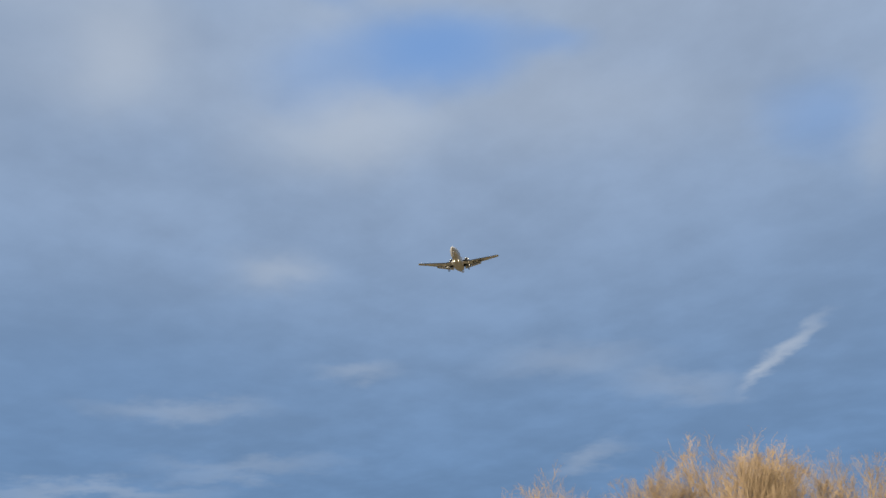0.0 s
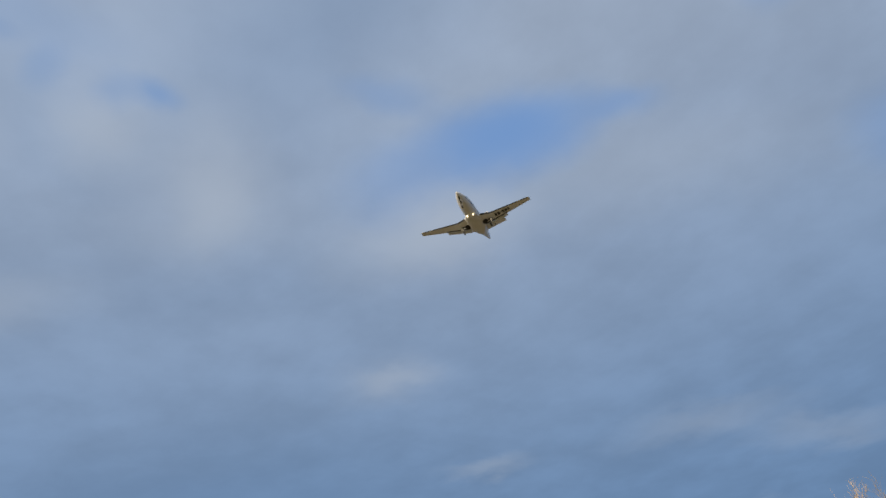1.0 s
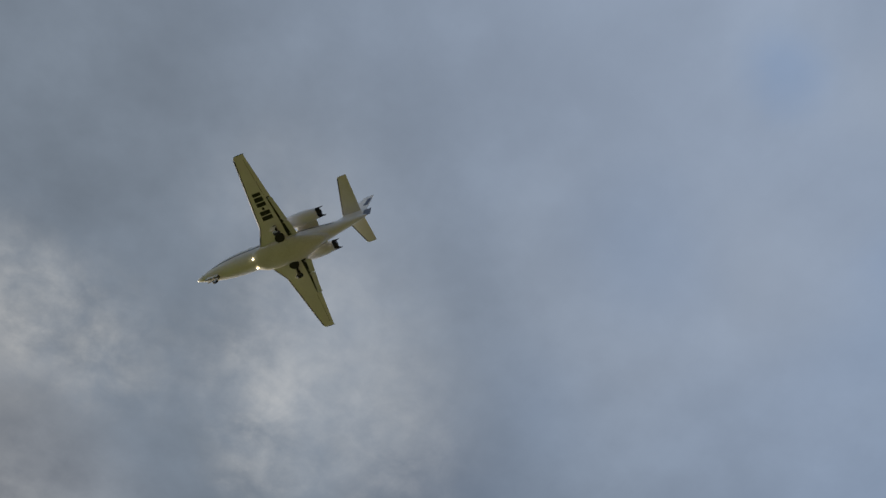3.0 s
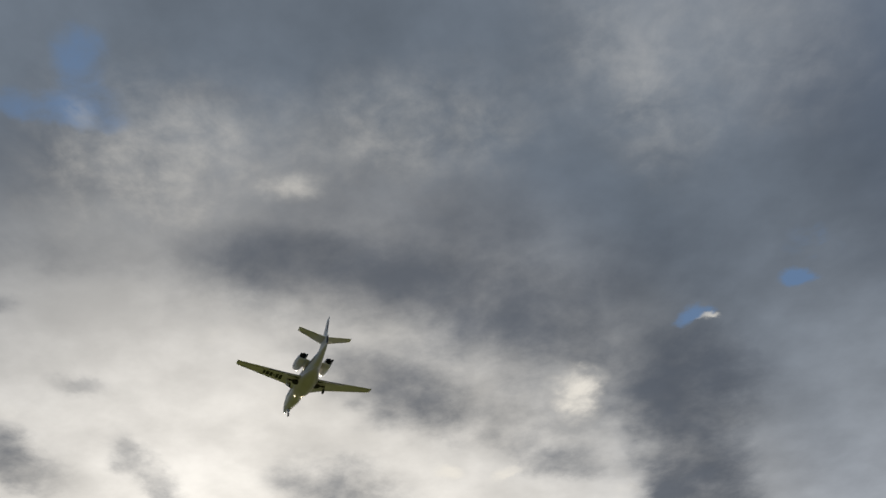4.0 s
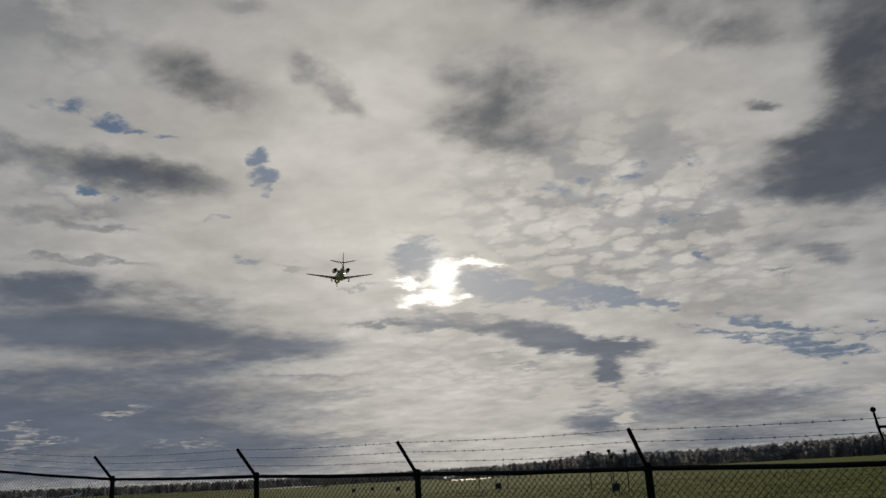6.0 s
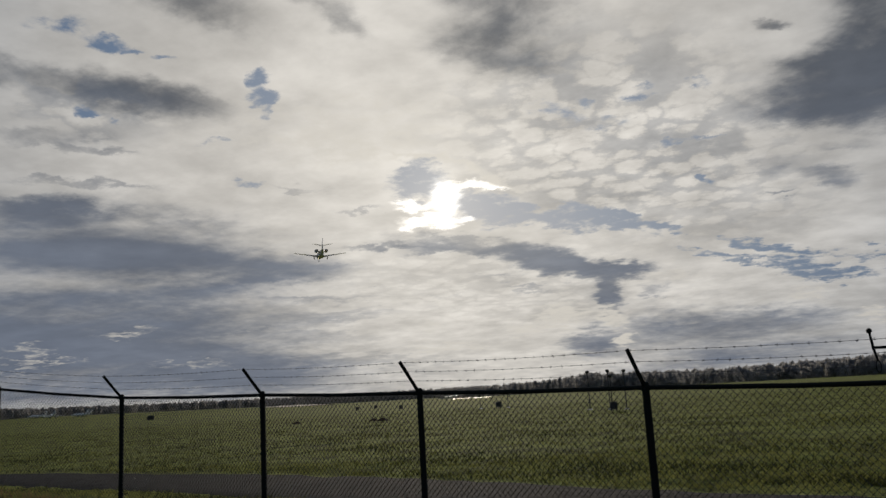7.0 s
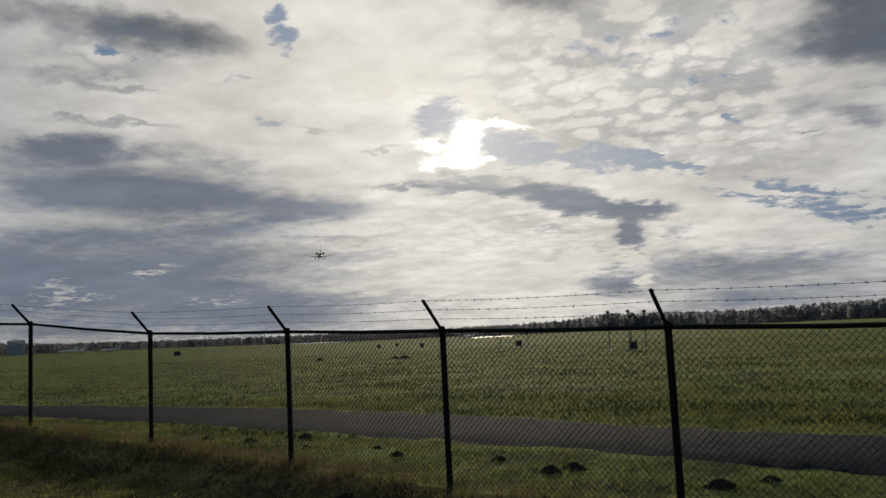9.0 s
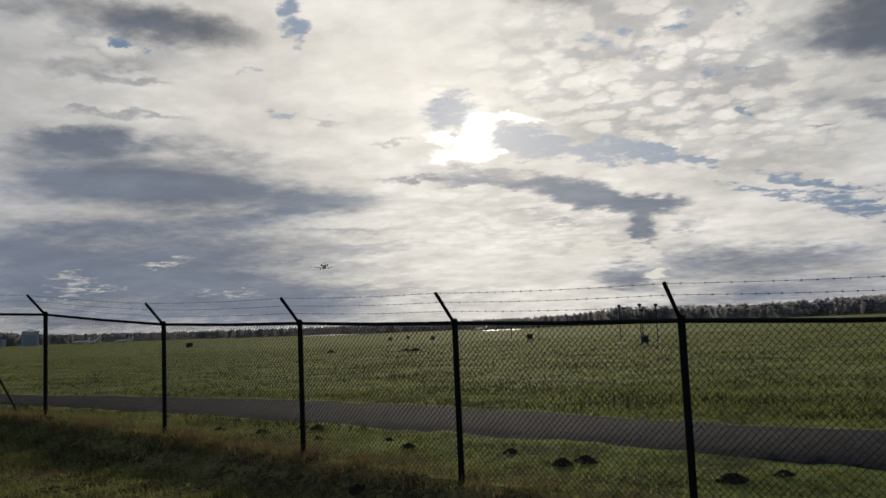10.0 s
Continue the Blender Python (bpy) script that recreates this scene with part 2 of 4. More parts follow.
patch("dark", -0.8, 40.1, 25.1, 2.6, -12, 0.28, 0.8)
patch("dark", 31.1, 52.6, 9.4, 1.9, 11, 0.35, 0.8)
patch("dark", 17.2, 43.6, 6.3, 2.4, 3, 0.30, 0.9)
patch("light", 19.8, 47.5, 5.0, 2.0, 6, 0.30, 0.9)
patch("dark", -33.4, 38.9, 7.4, 14.6, -32, 0.40, 1.0)
# overhead and away from the sun
patch("dark", 7.2, 45.7, 51.1, 11.6, -9, 0.50, 0.9)
patch("dark", 44.6, 45.0, 16.4, 9.1, 20, 0.40, 0.9)
patch("blue", 43.8, 48.3, 11.2, 2.1, 16, 0.56, 0.5)
patch("blue", 43.5, 52.0, 3.4, 4.6, 11, 0.64, 0.5)
patch("blue", 40.7, 50.0, 4.8, 2.6, 18, 0.48, 0.8)
patch("light", 41.5, 48.9, 2.2, 1.3, -4, 0.50, 0.8)
patch("dark", -41.9, 46.8, 12.1, 21.8, -37, 0.38, 0.9)
patch("dark", 4.4, 58.1, 31.4, 9.3, -8, 0.15, 0.9)
patch("light", -19.5, 53.0, 3.5, 5.1, -19, 0.24, 0.9)
patch("light", -107.9, 35.6, 10.8, 8.8, 14, 0.36, 1.0)
patch("light", -125.9, 32.6, 14.8, 6.3, 2, 0.36, 1.0)
patch("light", -145.8, 33.4, 23.1, 6.3, -9, 0.25, 1.0)
patch("blue", -135.2, 38.7, 13.1, 4.8, 2, 0.47, 0.9)
patch("blue", -164.1, 29.1, 6.6, 4.9, -18, 0.39, 0.9)
patch("light", -167.2, 27.0, 3.2, 7.4, -19, 0.36, 1.0)
patch("light", -158.3, 14.7, 5.9, 1.0, 29, 0.60, 1.0)
patch("light", -156.5, 13.8, 1.7, 1.1, 29, 0.43, 1.0)
patch("light", -127.8, 15.9, 5.9, 1.4, -1, 0.29, 1.0)
patch("light", -116.3, 13.2, 10.7, 1.6, 2, 0.29, 1.0)
patch("light", -143.9, 15.8, 10.7, 2.4, -5, 0.22, 1.0)
patch("light", -151.4, 13.5, 8.4, 1.9, -7, 0.22, 1.0)
patch("light", -110.9, 7.9, 15.0, 1.4, 1, 0.32, 1.0)
patch("light", -121.0, 9.6, 12.7, 1.4, -0, 0.22, 1.0)
patch("light", -144.3, 9.1, 5.3, 1.4, 15, 0.29, 1.0)
patch("dark", -117.3, 14.6, 26.7, 2.8, 2, 0.14, 1.0)
patch("dark", -137.1, 12.0, 18.0, 5.8, -3, 0.14, 1.0)
patch("light", -121.9, 23.0, 7.5, 3.4, 2, 0.22, 1.0)
patch("blue", -104.0, 42.2, 3.8, 2.3, -8, 0.58, 0.9)
patch("blue", -100.1, 42.0, 2.5, 2.7, -0, 0.31, 0.9)
patch("blue", -94.7, 43.2, 2.4, 3.5, -7, 0.35, 0.9)
patch("blue", -86.7, 45.1, 6.2, 1.8, 2, 0.62, 0.9)
patch("blue", -133.9, 38.0, 14.4, 5.9, 6, 0.47, 0.9)
patch("blue", -145.1, 38.2, 6.0, 2.6, -9, 0.39, 0.9)
patch("blue", -123.8, 36.5, 8.1, 5.5, 4, 0.31, 0.9)
patch("light", -98.7, 39.3, 5.1, 4.3, -0, 0.29, 1.0)
patch("light", -108.6, 36.1, 4.5, 6.9, -7, 0.29, 1.0)
patch("light", -127.7, 33.3, 11.8, 4.4, 2, 0.32, 1.0)
patch("light", -91.0, 27.8, 14.8, 3.5, 13, 0.36, 1.0)
patch("dark", -112.0, 30.1, 22.5, 6.3, 1, 0.14, 1.0)
patch("light", -122.6, 23.1, 5.3, 2.3, -4, 0.29, 1.0)
patch("light", -87.4, 39.1, 8.3, 5.4, 7, 0.29, 1.0)
patch("blue", -159.8, 41.4, 4.3, 3.5, -43, 0.31, 0.9)
patch("blue", -95.1, 59.5, 4.8, 5.8, -6, 0.31, 0.9)
patch("blue", -134.8, 37.7, 10.2, 5.0, -4, 0.39, 0.9)
patch("blue", -124.9, 42.5, 7.2, 2.7, -19, 0.31, 0.9)
patch("light", -109.2, 38.7, 6.3, 8.2, -18, 0.25, 1.0)
patch("light", -129.0, 33.2, 10.7, 4.8, 1, 0.25, 1.0)
patch("light", -17.2, 52.5, 7.5, 10.8, 27, 0.25, 1.0)
patch("light", -18.2, 46.2, 8.5, 10.3, 23, 0.20, 1.0)
patch("blue", -64.6, 57.5, 11.6, 11.0, -12, 0.23, 0.9)
patch("blue", -91.4, 46.6, 12.7, 5.4, -12, 0.31, 0.9)
patch("light", -74.3, 52.6, 13.4, 12.7, -20, 0.18, 1.0)
patch("dark", -105.0, 51.2, 11.4, 13.6, -47, 0.14, 1.0)
patch("dark", -121.1, 48.8, 13.7, 32.4, -51, 0.42, 1.0)
patch("dark", -89.8, 41.6, 25.9, 5.9, -22, 0.20, 1.0)
patch("light", -27.8, 55.0, 14.5, 27.1, 28, 0.28, 1.0)
patch("light", -57.4, 56.5, 11.6, 16.4, -7, 0.20, 1.0)
patch("light", -101.7, 53.4, 9.1, 6.2, -14, 0.30, 1.0)
patch("light", -99.9, 39.2, 7.1, 4.8, -9, 0.35, 1.0)
patch("dark", -111.6, 16.1, 27.3, 7.3, 4, 0.35, 1.0)
patch("dark", -107.7, 10.3, 15.7, 5.5, 2, 0.35, 1.0)
patch("light", 35.7, 47.4, 16.7, 15.3, 24, 0.35, 1.0)
patch("light", 8.4, 51.8, 27.8, 11.9, 3, 0.30, 1.0)
patch("light", -18.2, 63.7, 15.8, 21.0, 42, 0.24, 1.0)
patch("light", -33.3, 49.9, 13.3, 17.6, 21, 0.21, 1.0)

# texture of the cloud deck, coarse and fine
coarse = wnoise(plane, 1.8, 6.0, 0.55)
fine = wnoise(plane, 6.5, 7.0, 0.56)
streak = wnoise(node(W, "ShaderNodeMapping", {"Vector": heading, "Scale": (3.0, 3.0, 22.0)}).outputs[0], 2.0, 6.0, 0.6, warp=0.4)
grain = wmath("ADD", wmath("MULTIPLY", coarse, 0.55), wmath("ADD", wmath("MULTIPLY", fine, 0.35), wmath("MULTIPLY", wmath("ADD", 0.5, wmath("MULTIPLY", wmath("SUBTRACT", streak, 0.5), wramp(height, 0.30, 0.05))), 0.16)))
swing = wramp(grain, 0.38, 0.72, -1.0, 1.0)


def wmix_value(f, a, b):
    n = node(W, "ShaderNodeMix", data_type="FLOAT")
    for k, v in ((0, f), (2, a), (3, b)):
        W.links.new(v, n.inputs[k])
    return n.outputs[0]


# ragged edges of single clouds, and the small cells of broken cloud
calm = wmath("MULTIPLY", front, wramp(height, 0.45, 0.80, 1.0, 0.45))
bands = wnoise(node(W, "ShaderNodeMapping", {"Vector": heading, "Scale": (2.4, 2.4, 15.0)}).outputs[0], 2.2, 5.5, 0.5, warp=0.25)
tear = wmath("MULTIPLY", wmath("SUBTRACT", wmix_value(wramp(height, 0.18, 0.36), bands, wnoise(plane, 4.5, 9.0, 0.6, warp=0.12)), 0.5), calm)
shred = wmath("MULTIPLY", wmath("SUBTRACT", wnoise(plane, 17.0, 7.0, 0.6, warp=0.2), 0.5), calm)
cell = node(W, "ShaderNodeTexVoronoi", {"Vector": wvec("ADD", plane, scaled(flick, 0.17)), "Scale": 12.0, "Detail": 0.0, "Roughness": 0.5}).outputs["Distance"]
curdle = wmath("MULTIPLY", wramp(cell, 0.10, 0.75, 0.5, -0.5), front)

clear = node(W, "ShaderNodeTexSky")
clear.sky_type, clear.sun_disc = "NISHITA", False
clear.sun_elevation, clear.sun_rotation = radians(SUN_EL), radians(-SUN_AZ)
thin_air = node(W, "ShaderNodeVectorMath", {0: clear.outputs[0], "Scale": 0.05}, operation="SCALE").outputs[0]
clear_sky = wmix(0.12, wmix(wramp(toward, 0.86, 0.99), wmix(wramp(toward, -0.6, 0.3), (0.085, 0.175, 0.36), (0.115, 0.185, 0.31)), (0.25, 0.315, 0.42)), thin_air)

# far from the sun the deck is blue-grey and darker low down; towards it pale and warm
away = wmix(wramp(height, 0.05, 0.85), (0.071, 0.128, 0.225), (0.185, 0.225, 0.293))
near = wmix(wramp(height, 0.05, 0.70), (0.40, 0.415, 0.44), (0.125, 0.150, 0.184))
deck = wmix(front, away, near)
deck = wmix(wramp(toward, 0.75, 1.0), deck, (0.765, 0.73, 0.675))
soft = wmath("ADD", 0.10, wmath("MULTIPLY", front, 0.12))
tone = wmath("ADD", 1.0, wmath("MULTIPLY", swing, soft))
lumps = wmath("MULTIPLY", together("ripple"), wmath("ADD", wmath("MULTIPLY", wmath("MINIMUM", curdle, 0.12), 0.45), wmath("MULTIPLY", shred, 0.45)))
tone = wmath("ADD", wmath("ADD", tone, lumps), wmath("MULTIPLY", tear, 0.30))
deck = node(W, "ShaderNodeVectorMath", {0: deck, "Scale": tone}, operation="SCALE").outputs[0]


def torn(kind, rough, small, lo, hi):
    """The cover of a kind of patch, frayed where it is neither full nor empty."""
    c = together(kind)
    band = wmath("MULTIPLY", c, 3.0, True)
    fray = wmath("ADD", wmath("MULTIPLY", tear, rough), wmath("MULTIPLY", shred, small))
    sharp = wramp(wmath("ADD", c, wmath("MULTIPLY", band, fray)), lo, hi)
    return wmix_value(front, c, sharp)


shade = wmath("MULTIPLY", torn("dark", 1.5, 0.35, 0.03, 0.97), 0.90)
gloom = wmix(wramp(height, 0.12, 0.42), (0.125, 0.155, 0.215), (0.066, 0.079, 0.102))
gloom = node(W, "ShaderNodeVectorMath", {0: gloom, "Scale": wmath("ADD", 1.0, wmath("ADD", wmath("MULTIPLY", tear, 0.7), wmath("MULTIPLY", swing, 0.10)))}, operation="SCALE").outputs[0]
deck = wmix(shade, deck, wmix(front, (0.068, 0.122, 0.215), gloom))
pale = torn("light", 1.2, 1.5, 0.06, 1.0)
deck = wmix(pale, deck, wmix(wramp(toward, 0.5, 0.95), wmix(wramp(toward, -0.2, 0.5), (0.23, 0.262, 0.312), (0.30, 0.315, 0.335)), (0.74, 0.70, 0.63)))
gap = wmath("MAXIMUM", torn("blue", 0.9, 2.4, 0.12, 0.92), wmath("MULTIPLY", together("ripple"), wmath("MULTIPLY", wramp(wmath("SUBTRACT", 0.0, curdle), 0.05, 0.5), 0.26)))
deck = wmix(gap, deck, clear_sky)

# the sun's glow in thin cloud, and the burning edges round the disc
glow = wmath("POWER", wmath("MAXIMUM", toward, 0.0), 60.0)
halo = wmath("POWER", wmath("MAXIMUM", toward, 0.0), 900.0)
shine = wmath("ADD", wmath("MULTIPLY", glow, 0.15), wmath("MULTIPLY", halo, 0.12))
warm = node(W, "ShaderNodeVectorMath", {0: (1.0, 0.92, 0.76), "Scale": shine}, operation="SCALE").outputs[0]
burn = node(W, "ShaderNodeVectorMath", {0: (1.0, 0.95, 0.86), "Scale": wmath("MULTIPLY", wmath("POWER", together("core"), 1.5), 2.2)}, operation="SCALE").outputs[0]
SKY_OUT = wvec("ADD", wvec("ADD", deck, warm), burn)

back = node(W, "ShaderNodeBackground", {"Color": SKY_OUT, "Strength": 1.0})
W.links.new(back.outputs[0], node(W, "ShaderNodeOutputWorld").inputs[0])

# ---- materials ----
def material(name, colour, rough=0.6, metal=0.0, vary=0.0, scale=4.0, dark=None, bump=0.0, bump_scale=60.0, emit=0.0, coat=0.0, gloss=0.5, through=0.0):
    """A procedural surface: two scales of noise mix the colour with a darker one; fine relief by bump."""
    m = bpy.data.materials.new(name)
    m.use_nodes = True
    t = m.node_tree
    p = t.nodes["Principled BSDF"]
    p.inputs["Roughness"].default_value = rough
    p.inputs["Metallic"].default_value = metal
    p.inputs["Specular IOR Level"].default_value = gloss
    p.inputs["Coat Weight"].default_value = coat
    p.inputs["Base Color"].default_value = (*colour, 1)
    if emit:
        p.inputs["Emission Color"].default_value = (*colour, 1)
        p.inputs["Emission Strength"].default_value = emit
    co = node(t, "ShaderNodeTexCoord").outputs["Object"]
    if vary:
        low = dark or tuple(c * 0.55 for c in colour)
        a = node(t, "ShaderNodeTexNoise", {"Vector": co, "Scale": scale, "Detail": 6.0, "Roughness": 0.6}).outputs["Fac"]
        b = node(t, "ShaderNodeTexNoise", {"Vector": co, "Scale": scale * 9, "Detail": 4.0, "Roughness": 0.65}).outputs["Fac"]
        s = node(t, "ShaderNodeMath", {0: a, 1: b}, operation="ADD").outputs[0]
        f = node(t, "ShaderNodeMapRange", {0: s, 1: 0.86, 2: 1.12, 3: vary, 4: 0.0}).outputs[0]
        mx = node(t, "ShaderNodeMix", {0: f}, data_type="RGBA")
        mx.inputs[6].default_value, mx.inputs[7].default_value = (*colour, 1), (*low, 1)
        t.links.new(mx.outputs[2], p.inputs["Base Color"])
    if through:
        tl = node(t, "ShaderNodeBsdfTranslucent")
        tl.inputs["Color"].default_value = (*colour, 1)
        if vary:
            t.links.new(mx.outputs[2], tl.inputs["Color"])
        both = node(t, "ShaderNodeMixShader", {0: through, 1: p.outputs[0], 2: tl.outputs[0]})
        t.links.new(both.outputs[0], t.nodes["Material Output"].inputs[0])
    if bump:
        h = node(t, "ShaderNodeTexNoise", {"Vector": co, "Scale": bump_scale, "Detail": 6.0, "Roughness": 0.65}).outputs["Fac"]
        bn = node(t, "ShaderNodeBump", {"Height": h, "Strength": bump, "Distance": 0.02})
        t.links.new(bn.outputs[0], p.inputs["Normal"])
    return m


PAINT = material("white_paint", (0.78, 0.76, 0.72), 0.32, vary=0.25, scale=0.7, dark=(0.6, 0.57, 0.52), coat=0.3)
FAIRING = material("belly_paint", (0.72, 0.70, 0.66), 0.4, vary=0.35, scale=0.9, dark=(0.5, 0.47, 0.42))
BOOT = material("black_rubber", (0.015, 0.015, 0.016), 0.55)
DARK = material("dark_bay", (0.02, 0.019, 0.018), 0.8)
STRIPE = material("navy_stripe", (0.02, 0.03, 0.07), 0.3)
STEEL = material("bare_metal", (0.6, 0.58, 0.55), 0.28, 1.0, vary=0.3, scale=3)
TYRE = material("tyre_rubber", (0.02, 0.02, 0.02), 0.8)
GLASS = material("cockpit_glass", (0.02, 0.025, 0.03), 0.06)
BEAM = material("landing_light", (1.0, 0.85, 0.55), 0.3, emit=3.0)
LETTER = material("black_letter_paint", (0.012, 0.012, 0.012), 0.4)
FLAP = material("flap_paint", (0.66, 0.64, 0.6), 0.4, vary=0.3, scale=1.2)
POST = material("dark_green_coating", (0.012, 0.015, 0.014), 0.7, gloss=0.06, vary=0.5, scale=5, dark=(0.012, 0.014, 0.013), bump=0.1)
WIRE = material("coated_wire", (0.02, 0.023, 0.022), 0.38, gloss=0.5)
BARB = material("galvanised_wire", (0.16, 0.16, 0.16), 0.5, 0.6, vary=0.4, scale=10)

GRASS = material("field_grass", (0.20, 0.23, 0.06), 1.0, gloss=0.010, vary=1.0, scale=0.8, dark=(0.078, 0.084, 0.034), bump=0.6, bump_scale=9.0)
ASPHALT = material("worn_asphalt", (0.036, 0.038, 0.045), 0.95, gloss=0.02, vary=1.0, scale=4.0, dark=(0.014, 0.015, 0.018), bump=1.0, bump_scale=26)

BANK = material("rough_bank_turf", (0.19, 0.165, 0.07), 1.0, gloss=0.0, vary=1.0, scale=1.6, dark=(0.05, 0.038, 0.024), bump=0.9, bump_scale=14.0)
BOUNCE_GROUND = material("tan_bounce_ground", (0.26, 0.20, 0.12), 0.95, vary=0.8, scale=0.06, dark=(0.12, 0.10, 0.05), gloss=0.0)
BARK = material("sunlit_bark", (0.30, 0.23, 0.15), 0.85, vary=0.7, scale=3.0, dark=(0.17, 0.12, 0.07), gloss=0.2)
TWIG = material("yellow_twigs", (0.36, 0.27, 0.17), 0.8, vary=0.8, scale=0.8, dark=(0.17, 0.12, 0.075), gloss=0.2)
WOODS = material("hazed_winter_woods", (0.31, 0.31, 0.32), 0.9, vary=0.2, scale=0.1, gloss=0.0, through=0.65)
SOIL = material("molehill_soil", (0.035, 0.026, 0.018), 0.95, vary=0.7, scale=6, bump=0.8, bump_scale=30, gloss=0.0)
BLADE = material("grass_blades", (0.235, 0.245, 0.082), 0.8, vary=0.8, scale=0.6, dark=(0.09, 0.10, 0.035), gloss=0.0, through=0.5)
STRAW = material("dry_grass_stems", (0.21, 0.15, 0.085), 0.85, vary=0.7, scale=1.5, dark=(0.14, 0.10, 0.055), gloss=0.0, through=0.4)
TARMAC = material("wet_tarmac", (0.05, 0.05, 0.052), 0.55, vary=0.4, scale=0.05, bump=0.3, bump_scale=2.0, gloss=0.25)
MAST = material("grey_mast_paint", (0.07, 0.07, 0.07), 0.7, gloss=0.1, vary=0.4, scale=5)
CLAD = material("white_cladding", (0.62, 0.62, 0.6), 0.6, vary=0.4, scale=0.3)
ROOF = material("grey_roof_sheet", (0.2, 0.2, 0.21), 0.6, vary=0.4, scale=0.3)
GATE = material("grey_hangar_door", (0.42, 0.43, 0.45), 0.5, vary=0.4, scale=0.3)
SHADED_BLADE = material("shaded_grass_blades", (0.075, 0.085, 0.03), 0.85, vary=0.7, scale=0.8, dark=(0.04, 0.045, 0.02), gloss=0.0, through=0.3)

# ---- mesh helpers ----
def mesh_object(name, bm, mat, parent=None, label="", smooth=False):
    me = bpy.data.meshes.new(name)
    bm.to_mesh(me)
    bm.free()
    for m in (mat if isinstance(mat, (list, tuple)) else [mat]):
        me.materials.append(m)
    if smooth:
        me.polygons.foreach_set("use_smooth", [True] * len(me.polygons))
    ob = new(name, me)
    ob.parent = parent
    if label:
        tagged(ob, label)
    return ob


def part(name, bm, mat, parent, label="", smooth=False):
    """Links a bmesh as one mesh object under a thing or a part."""
    return mesh_object(name, bm, mat, parent, label, smooth)


def tube(bm, a, b, r0, r1=None, sides=8, caps=True):
    """A straight round bar from a to b in bm."""
    a, b = Vector(a), Vector(b)
    r1 = r0 if r1 is None else r1
    d = (b - a).normalized()
    u = d.orthogonal().normalized()
    v = d.cross(u)
    rings = []
    for p, r in ((a, r0), (b, r1)):
        rings.append([bm.verts.new(p + (u * math.cos(k * math.tau / sides) + v * math.sin(k * math.tau / sides)) * r) for k in range(sides)])
    for k in range(sides):
        bm.faces.new((rings[0][k], rings[0][(k + 1) % sides], rings[1][(k + 1) % sides], rings[1][k]))
    if caps:
        bm.faces.new(rings[0][::-1])
        bm.faces.new(rings[1])
    return bm


def pipe(bm, points, radii, sides=8, caps=True):
    """A round bar along points, with a radius at each."""
    pts = [Vector(p) for p in points]
    rings, u = [], None
    for i, p in enumerate(pts):
        d = (pts[min(i + 1, len(pts) - 1)] - pts[max(i - 1, 0)]).normalized()
        u = (d.orthogonal() if u is None else u - d * u.dot(d)).normalized()
        v = d.cross(u)
        r = radii[i] if isinstance(radii, (list, tuple)) else radii
        rings.append([bm.verts.new(p + (u * math.cos(k * math.tau / sides) + v * math.sin(k * math.tau / sides)) * r) for k in range(sides)])
    for a, b in zip(rings, rings[1:]):
        for k in range(sides):
            bm.faces.new((a[k], a[(k + 1) % sides], b[(k + 1) % sides], b[k]))
    if caps:
        bm.faces.new(rings[0][::-1])
        bm.faces.new(rings[-1])
    return bm


def loft(bm, rings, close=True):
    """Skins a row of rings (lists of points) and closes the ends."""
    vs = [[bm.verts.new(p) for p in r] for r in rings]
    n = len(vs[0])
    for a, b in zip(vs, vs[1:]):
        for k in range(n):
            bm.faces.new((a[k], a[(k + 1) % n], b[(k + 1) % n], b[k]))
    if close:
        bm.faces.new(vs[0][::-1])
        bm.faces.new(vs[-1])
    bmesh.ops.recalc_face_normals(bm, faces=bm.faces)
    return bm


def block(bm, lo, hi, m=None, bevel=0.0):
    """A box between two corners, with its edges eased."""
    lo, hi = Vector(lo), Vector(hi)
    r = bmesh.ops.create_cube(bm, size=1.0, matrix=(m or Matrix()) @ Matrix.Translation((lo + hi) / 2) @ Matrix.Diagonal((*(hi - lo), 1)))
    if bevel:
        es = list({e for v in r["verts"] for e in v.link_edges})
        bmesh.ops.bevel(bm, geom=es, offset=bevel, segments=2, affect="EDGES")
    return bm


def holder(name, m=None, label="", category="", group="", kind=""):
    ob = new(name)
    if m is not None:
        ob.matrix_basis = m
    return tagged(ob, label, category, group, kind)

# ---- ground, road ----
POSTS = [(-16.9, 8.3, 0.60), (-14.5, 9.35, 0.50), (-12.08, 10.33, 0.34), (-9.42, 10.33, 0.06), (-6.16, 9.36, -0.04),
         (-3.56, 8.59, -0.13), (-0.95, 7.82, -0.20), (1.65, 7.05, -0.27), (4.25, 6.28, -0.34)]
POST_HEIGHT = 1.8
OUT = Vector((-0.285, -0.958, 0.0))  # from the fence towards the camera's side


def ease(x, lo, hi):
    s = min(1.0, max(0.0, (x - lo) / (hi - lo)))
    return s * s * (3 - 2 * s)


def fence_frame(x, y):
    """Distance beyond the fence (negative on the camera's side) and the height of its foot there."""
    best = None
    for (ax, ay, az), (bx, by, bz) in zip(POSTS, POSTS[1:]):
        dx, dy = bx - ax, by - ay
        n = dx * dx + dy * dy
        s = min(1.0, max(0.0, ((x - ax) * dx + (y - ay) * dy) / n))
        px, py = x - ax - s * dx, y - ay - s * dy
        d = math.hypot(px, py)
        if best is None or d < best[0]:
            best = (d, az + s * (bz - az), dx * py - dy * px)
    return (best[0] if best[2] > 0 else -best[0]), best[1]


